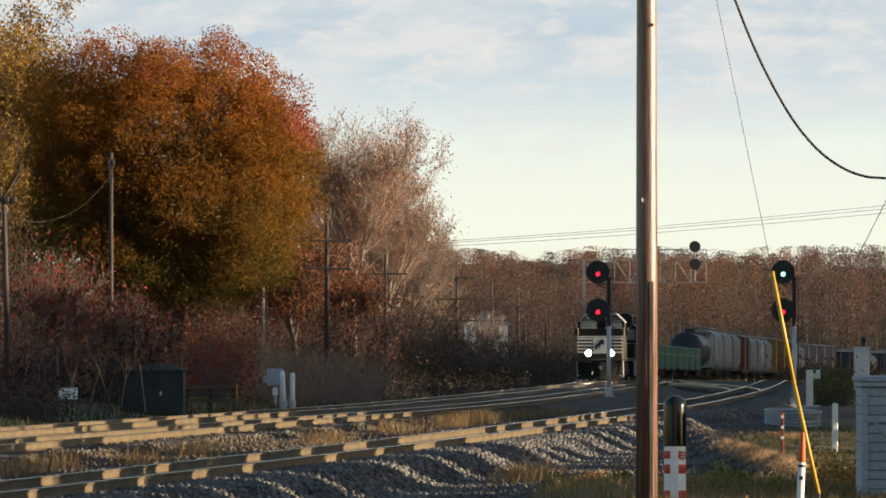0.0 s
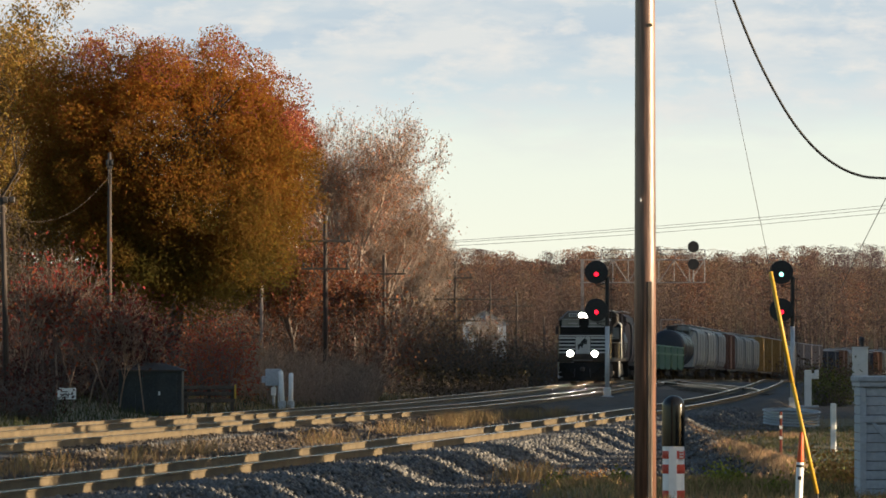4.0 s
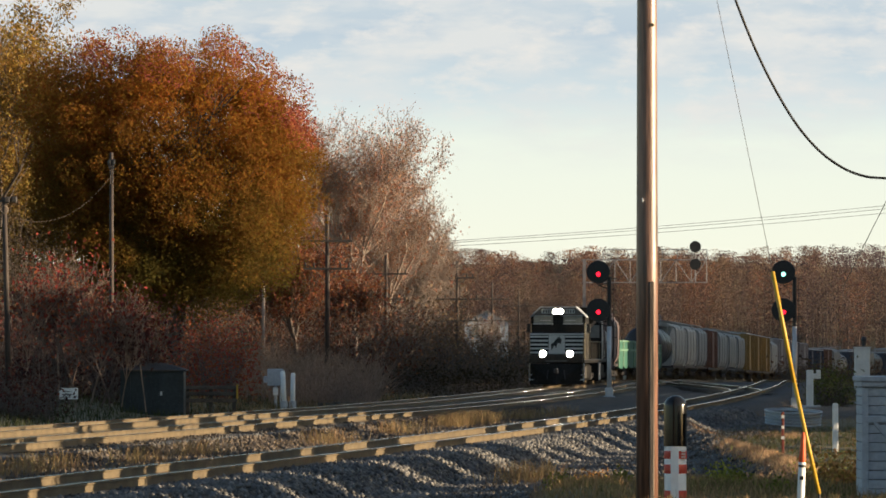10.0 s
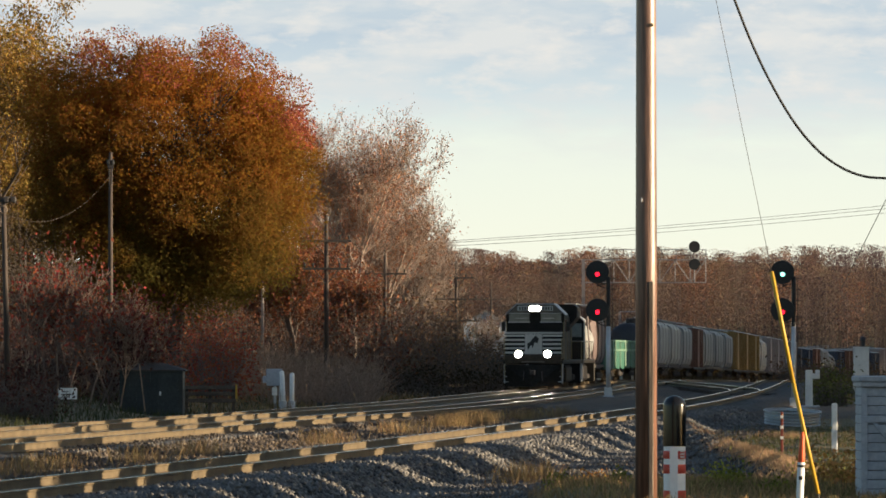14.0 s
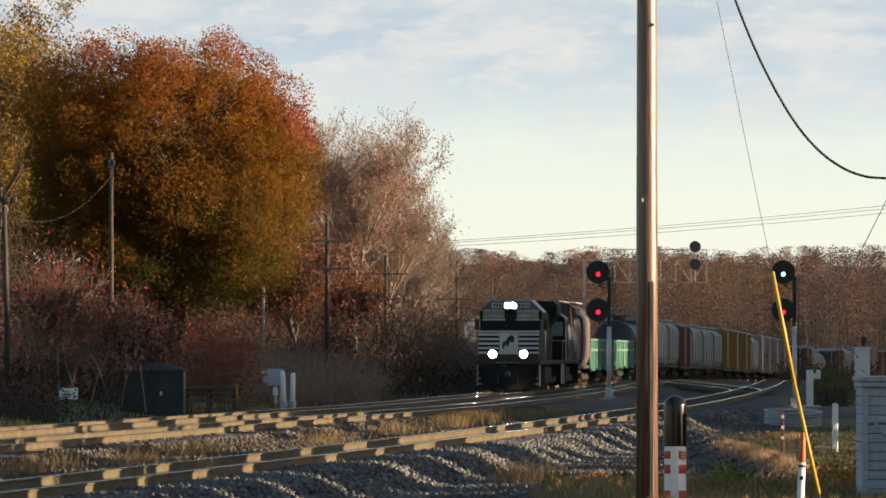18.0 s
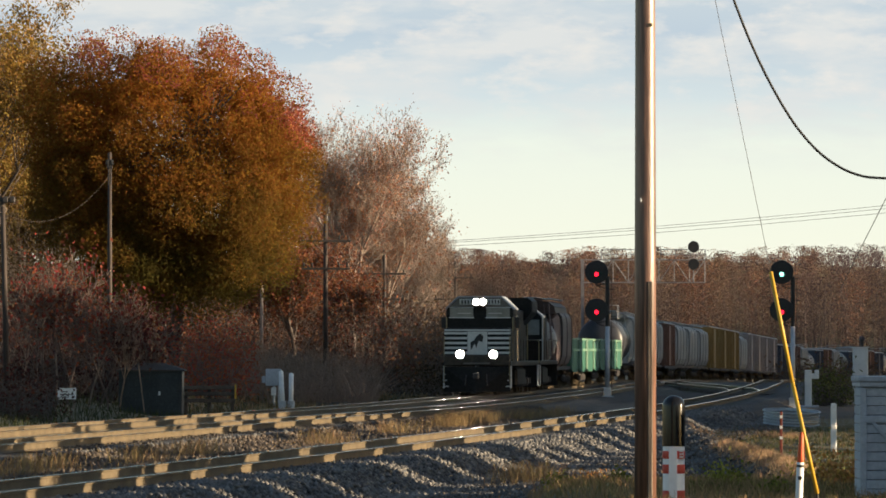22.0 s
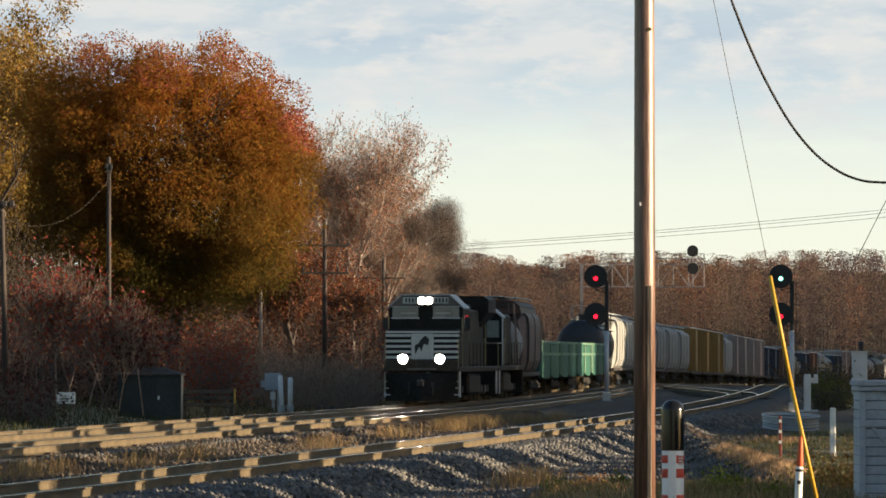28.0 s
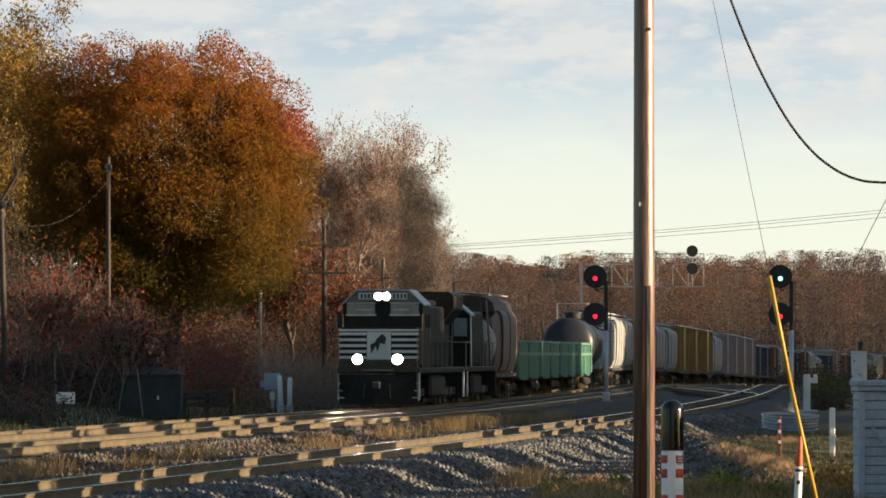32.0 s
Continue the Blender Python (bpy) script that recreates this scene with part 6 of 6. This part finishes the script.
def guard_post(px, top, bottom, lean):
    """A steel pipe filled with concrete, painted white, with a domed top."""
    y = 255
    x, g = at(px, y), up(bottom, y)
    h = up(top, y) - g
    ob = thing("guard_post", pose(x, y, g, 0, lean, 0), "white steel guard post beside the meter", "bollard", "guard posts")
    part("pipe", lathe([(0.1, -0.35), (0.1, h - 0.08)], 18), WHITE, ob, smooth=True)
    part("dome", lathe([(0.1, h - 0.08)] + [(0.1 * math.cos(a), h - 0.08 + 0.08 * math.sin(a)) for a in (0.3, 0.7, 1.1, 1.4)] + [(0.0, h)], 18, "z", False), WHITE, ob, smooth=True)
    part("collar", lathe([(0.15, -0.3), (0.15, 0.04), (0.1, 0.06)], 18), STEPGREY, ob, "concrete collar")


guard_post(502, 656, 712, -3.0)
guard_post(517, 660, 712, 0.5)


def lamp_pole():
    y = 226
    x, g = put(15, y)
    h = up(350, y) - g
    ob = thing("lamp_pole", pose(x, y, g, 0, -1.4, 0), "brown wooden pole with two flood lamps", "lamp pole")
    part("shaft", lathe([(0.12, -0.3), (0.1, h * 0.5), (0.085, h)], 12), SHADEDWOOD, ob, smooth=True)
    part("arm", boxes((-0.3, 0.45, -0.15, -0.09, h - 0.15, h - 0.08)), DARK, ob)
    for q in (0.12, 0.38):
        part("flood_lamp", boxes((q - 0.1, q + 0.1, -0.3, -0.08, h - 0.2, h + 0.03), bevel=0.03), DARK, ob)
    part("coil", lathe([(0.13, -0.03), (0.17, 0.0), (0.13, 0.03), (0.12, 0.0), (0.13, -0.03)], 16, "y", False), GREYWOOD, ob, at=pose(0.0, -0.16, h - 0.45))


lamp_pole()


def far_house():
    y = 660
    x0, x1 = at(822, y), at(898, y)
    xm, w = (x0 + x1) / 2, (x1 - x0) / 2
    g = bed_z(y) - 1.0
    ob = thing("house", pose(xm, y, g), "small pale house with a gabled roof among trees", "house")
    ev, tp = up(572, y) - g, up(549, y) - g
    part("housefront", prism([(-w, 0), (w, 0), (w, ev), (0, tp - 0.1), (-w, ev)], 0, 7), SIDING, ob)
    for s in (-1, 1):
        part("roof_slope", prism([(0, tp), (0, tp - 0.15), (s * (w + 0.3), ev - 0.25), (s * (w + 0.3), ev - 0.1)], -0.3, 7.3), SHINGLE, ob)
    for q in (-0.5, 0.45):
        win = part("window", boxes((q * w - 0.4, q * w + 0.4, -0.05, 0.0, ev - 1.6, ev - 0.4)), GLASS, ob)
        part("frame", boxes((q * w - 0.48, q * w - 0.4, -0.06, 0.0, ev - 1.68, ev - 0.32), (q * w + 0.4, q * w + 0.48, -0.06, 0.0, ev - 1.68, ev - 0.32), (q * w - 0.4, q * w + 0.4, -0.06, 0.0, ev - 0.4, ev - 0.32)), WHITE, win)


far_house()


def parked_car():
    y = 560
    x = at(950, y)
    g = ground_z(x, y)
    ob = thing("parked_car", pose(x, y, g, 0, 0, 25), "pale grey car parked behind the brush", "car")
    part("body", prism([(-0.85, 0.35), (0.85, 0.35), (0.88, 0.85), (-0.88, 0.85)], -2.1, 2.1), ZINC, ob)
    part("cabin", prism([(-0.8, 0.85), (0.8, 0.85), (0.62, 1.42), (-0.62, 1.42)], -1.0, 1.5), ZINC, ob)
    part("windshield", boxes((-0.6, 0.6, -1.03, -1.0, 0.92, 1.35)), GLASS, ob)
    for a in (-0.8, 0.8):
        for b in (-1.3, 1.3):
            part("wheel", tubes(((a - 0.1, b, 0.32), (a + 0.1, b, 0.32), 0.32), sides=16), BLACK, ob)


parked_car()



def tie_pile():
    """Old ties and bent rail ends dropped in the brush."""
    rng = random.Random(4)
    for k in range(9):
        px, y = 596 + 11 * k + rng.uniform(-4, 4), 264 + rng.uniform(-3, 3)
        x, g = put(px, y)
        ob = thing("old_tie", pose(x, y, g + rng.uniform(0.0, 0.14), 0, rng.uniform(-10, 10), rng.uniform(-50, 50)), "old dark wooden tie lying in the grass", "railway tie", "discarded ties")
        part("beam", boxes((-1.25, 1.25, -0.11, 0.11, 0.0, 0.18), bevel=0.015), TIE, ob)
        part("plate", boxes((0.55, 0.85, -0.09, 0.09, 0.18, 0.2)), RUST, ob)


tie_pile()

# ---- wires ----
wire("overhead_cable", [(at(px, 60), 60, up(py, 60)) for px, py in ((1215, -260), (1262, -110), (1301, 0), (1335, 85), (1372, 160), (1410, 222), (1450, 268), (1490, 297), (1525, 311), (1555, 315), (1590, 313), (1680, 290), (1900, 190))], 0.013, CABLE, label="thick black overhead cable hanging in a slack curve", bend=True)
wire("guy_strand", [(at(1620, 60), 60, up(255, 60)), (at(1568, 60), 60, up(355, 60)), (at(1490, 60), 60, up(510, 60))], 0.004, CABLE, label="thin steel strand running down at a slant")
for a, b in (((700, 441), (1700, 364)), ((700, 435), (1700, 356)), ((700, 432), (1700, 350))):
    wire("power_line", sagging((at(a[0], 800), 800, up(a[1], 800)), (at(b[0], 800), 800, up(b[1], 800)), 0.5), 0.026, CABLE, label="distant thin power line across the sky")
wire("service_wire", sagging((at(195, 262), 262, up(312, 262)), (at(-30, 226), 226, up(352, 226)), 1.35), 0.006, SHADEDWOOD, label="slack service wire between two poles")
POLE_LINE = ((578, 424, 315), (682, 482, 425), (808, 489, 476), (870, 527, 624), (917, 540, 711))
for (a, b, c), (d, e, f) in zip(POLE_LINE, POLE_LINE[1:]):
    for q in (-1.0, 1.0):
        wire("line_wire", sagging((at(a, c) + q, c - 0.12, up(b, c) + 0.3), (at(d, f) + q, f - 0.12, up(e, f) + 0.3), 0.7), 0.008, CABLE, label="thin sagging wire along the old pole line")


# ---- grass, weeds and stones ----
def blade_mesh(name, bases, h, w, material, nr, lean=0.35):
    """Upright bent blades, one island each."""
    b = np.asarray(bases, float)
    n = len(b)
    a = nr.uniform(0, 2 * np.pi, n)
    u = np.stack([np.cos(a), np.sin(a), np.zeros(n)], 1)
    hh = (h * nr.uniform(0.45, 1.3, n))[:, None]
    tip = b + np.stack([nr.normal(0, lean, n), nr.normal(0, lean, n), np.ones(n)], 1) * hh
    mid = b * 0.5 + tip * 0.5 + np.array([0, 0, 0.12]) * hh
    ww = (w * nr.uniform(0.6, 1.4, n))[:, None]
    p = np.stack([b - u * ww, mid - u * ww * 0.7, tip, mid + u * ww * 0.7, ], axis=1).reshape(-1, 3)
    me = bpy.data.meshes.new(name)
    me.vertices.add(4 * n)
    me.vertices.foreach_set("co", p.ravel())
    me.loops.add(4 * n)
    me.loops.foreach_set("vertex_index", np.arange(4 * n))
    me.polygons.add(n)
    me.polygons.foreach_set("loop_start", np.arange(0, 4 * n, 4))
    me.materials.append(material)
    me.update(calc_edges=True)
    return me


def scatter(nr, n, px0, px1, y0, y1, keep=None):
    out = []
    while len(out) < n:
        y = y0 + (y1 - y0) * nr.uniform() ** 1.3
        x = at(nr.uniform(px0, px1), y)
        if keep is None or keep(x, y):
            out.append((x, y, ground_z(x, y) - 0.03))
    return out


def verge(x, y):
    return x - main_x(y) > NEAR_GAP + 3.0 and (x > 7.7 + 0.6 * noise.noise((x * 0.4, y * 0.06, 2)) or y < 95) and noise.noise((x * 0.5, y * 0.07, 5)) > -0.25


def between(x, y):
    return MID_GAP + 1.4 < x - main_x(y) < NEAR_GAP - 1.5 and noise.noise((x * 0.6, y * 0.1, 9)) > 0.0


def far_verge(x, y):
    return x - main_x(y) < -3.0


def tufts(nr, spots, per, spread):
    out = []
    for px, y, k in spots:
        x = at(px, y)
        for _ in range(int(per * k)):
            xx, yy = x + nr.normal(0, spread), y + nr.normal(0, spread * 3)
            out.append((xx, yy, ground_z(xx, yy) - 0.02))
    return out


NR = np.random.default_rng(77)
for name, label, m, pts, h, w in (
        ("green_grass", "green grass on the near verge", GREENGRASS, scatter(NR, 24000, 1165, 1640, 56, 210, verge), 0.13, 0.008),
        ("dry_grass", "dry tan grass on the near verge", DRYGRASS, scatter(NR, 9000, 1165, 1640, 60, 240, verge), 0.18, 0.007),
        ("far_grass", "rough dark grass beyond the tracks", FARGRASS, scatter(NR, 16000, -60, 760, 185, 330, far_verge), 0.35, 0.02),
        ("far_dry_grass", "dry grass along the far trackside", DRYGRASS, scatter(NR, 3500, 300, 760, 235, 330, far_verge), 0.45, 0.02),
        ("dry_weeds", "dry golden weeds between the tracks", DRYGRASS,
         tufts(NR, ((820, 190, 2.2), (800, 186, 1.5), (850, 196, 1.5), (925, 205, 1.2), (985, 212, 0.9), (940, 122, 0.9), (925, 118, 0.6), (20, 112, 0.6), (60, 116, 0.45), (110, 118, 0.3), (580, 150, 0.7), (350, 135, 0.8), (250, 126, 0.7), (700, 170, 0.7)), 420, 0.35), 0.42, 0.008),
        ("straw_grass", "pale dry straw along the top of a low bank", STRAW,
         tufts(NR, ((1290, 150, 0.8), (1306, 146, 1.4), (1322, 142, 2.2), (1340, 137, 2.6), (1358, 132, 2.6), (1376, 128, 2.6), (1394, 124, 2.2), (1410, 120, 1.4), (1424, 117, 0.6), (1240, 190, 0.35), (1372, 186, 0.5), (1396, 184, 0.6), (1340, 90, 0.4), (1365, 86, 0.3)), 520, 0.22), 0.2, 0.008),
        ("trackside_weeds", "thin dry weeds between the tracks", DRYGRASS, scatter(NR, 5000, -40, 800, 92, 190, between), 0.1, 0.008),
        ("front_dry_grass", "short dry grass at the foot of the pole", DRYGRASS, scatter(NR, 20000, 840, 1660, 57, 104, lambda x, y: ground_z(x, y) > -0.2), 0.17, 0.006),
        ("front_grass", "green grass at the foot of the pole", GREENGRASS, scatter(NR, 8000, 840, 1660, 57, 92, lambda x, y: ground_z(x, y) > 0.0), 0.12, 0.006)):
    tagged(new(name, blade_mesh(name, pts, h, w, m, NR)), label, "grass", kind="stuff")


def leafy_weeds(name, label, spots, m, size):
    c = []
    for px, y, r, h in spots:
        x = at(px, y)
        g = ground_z(x, y)
        e = NR.normal(size=(380, 3)) * (r, r, h * 0.4)
        e[:, 2] = np.abs(e[:, 2])
        c.append(e + (x, y, g))
    tagged(new(name, leaf_mesh(name, np.concatenate(c), size, m, NR)), label, "weeds", kind="stuff")


# Orange-brown leaves brightened to gold in place of sun on them.
WEEDGOLD = leaf_mat("rusty_gold_leaves", (0.22, 0.1, 0.03), (0.46, 0.24, 0.07), -1, 1.5, 0.5)
YELLOWGREEN = leaf_mat("yellow_green_leaves", (0.1, 0.12, 0.02), (0.3, 0.28, 0.05), -1, 1.5, 0.5)
leafy_weeds("leafy_weeds", "yellow-green leafy weeds in the grass", ((1280, 78, 0.14, 0.35), (1300, 76, 0.12, 0.3), (1375, 70, 0.1, 0.2), (1095, 84, 0.08, 0.25), (990, 96, 0.12, 0.3), (1440, 110, 0.2, 0.4)), YELLOWGREEN, 0.05)
leafy_weeds("brown_shrubs", "orange-brown shrubs beside the timber box", ((1480, 76, 0.2, 0.5), (1500, 74, 0.18, 0.4), (1455, 78, 0.18, 0.35), (1515, 72, 0.15, 0.5), (860, 96, 0.15, 0.3), (1050, 100, 0.2, 0.3)), WEEDGOLD, 0.06)


def loose_stones():
    """Ballast stones where the shoulder faces the camera."""
    nr = np.random.default_rng(9)
    n, m = 60000, 26000
    y = 84 + 150 * nr.uniform(0, 1, n) ** 1.25
    o = np.concatenate([nr.uniform(NEAR_GAP + 0.85, NEAR_GAP + 4.6, int(n * 0.66)), nr.uniform(0, 1, n - int(n * 0.66)) ** 1.6 * (NEAR_GAP - MID_GAP - 1.7) + MID_GAP + 0.85])
    o = np.concatenate([o, nr.uniform(NEAR_GAP + 3.0, 20.5, m)])
    y = np.concatenate([y, 96 + 110 * nr.uniform(0, 1, m) ** 1.25])
    keep = (np.arange(n + m) < n) | (np.interp(y, _y, _x) + o < 7.9)
    o, y = o[keep], y[keep]
    n = len(o)
    r = 0.04 * nr.uniform(0.45, 1.8, n)
    shape = np.array([(1, 0, 0.1), (0.1, 1, -0.1), (-1, 0.1, 0), (0, -1, 0.1), (0.1, 0, 0.9), (0, 0.1, -0.8)])
    tri = np.array([(0, 1, 4), (1, 2, 4), (2, 3, 4), (3, 0, 4), (1, 0, 5), (2, 1, 5), (3, 2, 5), (0, 3, 5)])
    x = np.interp(y, _y, _x) + o
    z = np.array([ground_z(a, b) for a, b in zip(x, y)])
    z = z + nr.uniform(-0.01, 0.04, n)
    a = nr.uniform(0, 2 * np.pi, n)
    ca, sa = np.cos(a)[:, None], np.sin(a)[:, None]
    k = shape[None] * nr.uniform(0.6, 1.4, (n, 6, 3)) * r[:, None, None]
    p = np.stack([k[..., 0] * ca - k[..., 1] * sa + x[:, None], k[..., 0] * sa + k[..., 1] * ca + y[:, None], k[..., 2] + z[:, None]], -1).reshape(-1, 3)
    f = (tri[None] + 6 * np.arange(n)[:, None, None]).reshape(-1)
    me = bpy.data.meshes.new("ballast_stones")
    me.vertices.add(len(p))
    me.vertices.foreach_set("co", p.ravel())
    me.loops.add(len(f))
    me.loops.foreach_set("vertex_index", f)
    me.polygons.add(len(f) // 3)
    me.polygons.foreach_set("loop_start", np.arange(0, len(f), 3))
    me.materials.append(STONE)
    me.materials.append(DIRTSTONE)
    dark = (o > MID_GAP + 0.9) & (o < NEAR_GAP - 1.5) | (o > NEAR_GAP + 3.6) & (nr.uniform(0, 1, n) < 0.5)
    me.polygons.foreach_set("material_index", np.repeat(dark.astype(np.int32), 8))
    me.update(calc_edges=True)
    tagged(new("ballast_stones", me), "loose grey ballast stones along the tracks", "ballast", kind="stuff")


DIRTSTONE = mat("cinder_stone", (0.05, 0.042, 0.036), (0.135, 0.105, 0.08), 0.9, scale=0.5, fine=6, bump=0.2, island=0.45)
STONE = mat("ballast_stone", (0.07, 0.07, 0.073), (0.175, 0.168, 0.155), 0.85, scale=0.5, fine=6, bump=0.2, island=0.45)
loose_stones()

# ---- smoke from the engine's stack: puffs of soot that rise, drift and hang ----
SOOT = mat("soot", (0.075, 0.058, 0.048), (0.155, 0.12, 0.1), 1.0, bump=0, spec=0.0)
PUFFS = []


def build_smoke():
    nr = np.random.default_rng(12)
    shapes = []
    for k in range(6):
        c = np.concatenate([nr.normal(0, 0.45, ((6500, 6500, 6500, 1000, 1000, 1000)[k], 3)) * (1.0, 1.0, 0.8) + nr.normal(0, 0.35, 3) for _ in range(3)])
        c = c[np.linalg.norm(c / (1.15, 1.6, 1.1), axis=1) < nr.uniform(0.55, 1.0, len(c))]
        shapes.append(leaf_mesh("puff", c, 0.034, SOOT, nr))
    for k in range(44):
        ob = tagged(new("smoke_puff", shapes[k % 3 + (0 if k > 32 else 3)]), "thin dark puff of diesel exhaust smoke", "smoke", "exhaust smoke")
        PUFFS.append((ob, -11.0 + k * 1.0, nr.normal(0, 1, 4)))


build_smoke()


def puff_rows(born, r):
    rows = []
    for t in np.arange(0, 32.01, 0.5):
        m = car_pose(front_y(min(t, born)), 22.3)
        rise = 2.2 + 2.6 * smooth(15, 23, born)
        p = m @ Vector((0, 11.4, 2.75))
        if t > born:
            a = t - born
            p += Vector((-0.32 * a + 0.5 * r[0] * a ** 0.5, 1.4 * a + 1.0 * r[1] * a ** 0.5, rise * (1 - math.exp(-a / 1.8)) + 0.02 * a + 0.35 * r[2] * a ** 0.5))
        rows.append((float(t), pose(*p, 0, 0, 8 * r[3] * max(0, t - born))))
    return rows


def tie_plates():
    """Plates and spikes under the near rails, proud of the ballast."""
    rng = random.Random(6)
    plate = boxes((-0.1, 0.1, -0.1, 0.1, -0.003, 0.014), (-0.1, -0.07, -0.08, -0.05, 0.014, 0.045), (0.07, 0.1, 0.03, 0.06, 0.014, 0.05), (0.11, 0.2, -0.12, 0.12, -0.05, 0.03))
    me = bpy.data.meshes.new("tie_plate")
    plate.to_mesh(me)
    plate.free()
    me.materials.append(TIE)
    for name, track, a, b in (("track_near", "a", 80, 200), ("track_middle", "b", 132, 210)):
        for y in np.arange(a, b, 0.52):
            if rng.random() < 0.3:
                continue
            y += rng.uniform(-0.06, 0.06)
            m = main_slope(y)
            ob = new("tie_plate", me)
            ob.parent = bpy.data.objects[name]
            ob.matrix_basis = pose(TRACKS[track](y) + 0.753, y - 0.753 * m, bed_z(y) + rng.uniform(-0.03, 0.0), 0, rng.uniform(-4, 4), -math.degrees(math.atan(m)))


tie_plates()


WHEELS_TURN = 3
motions()
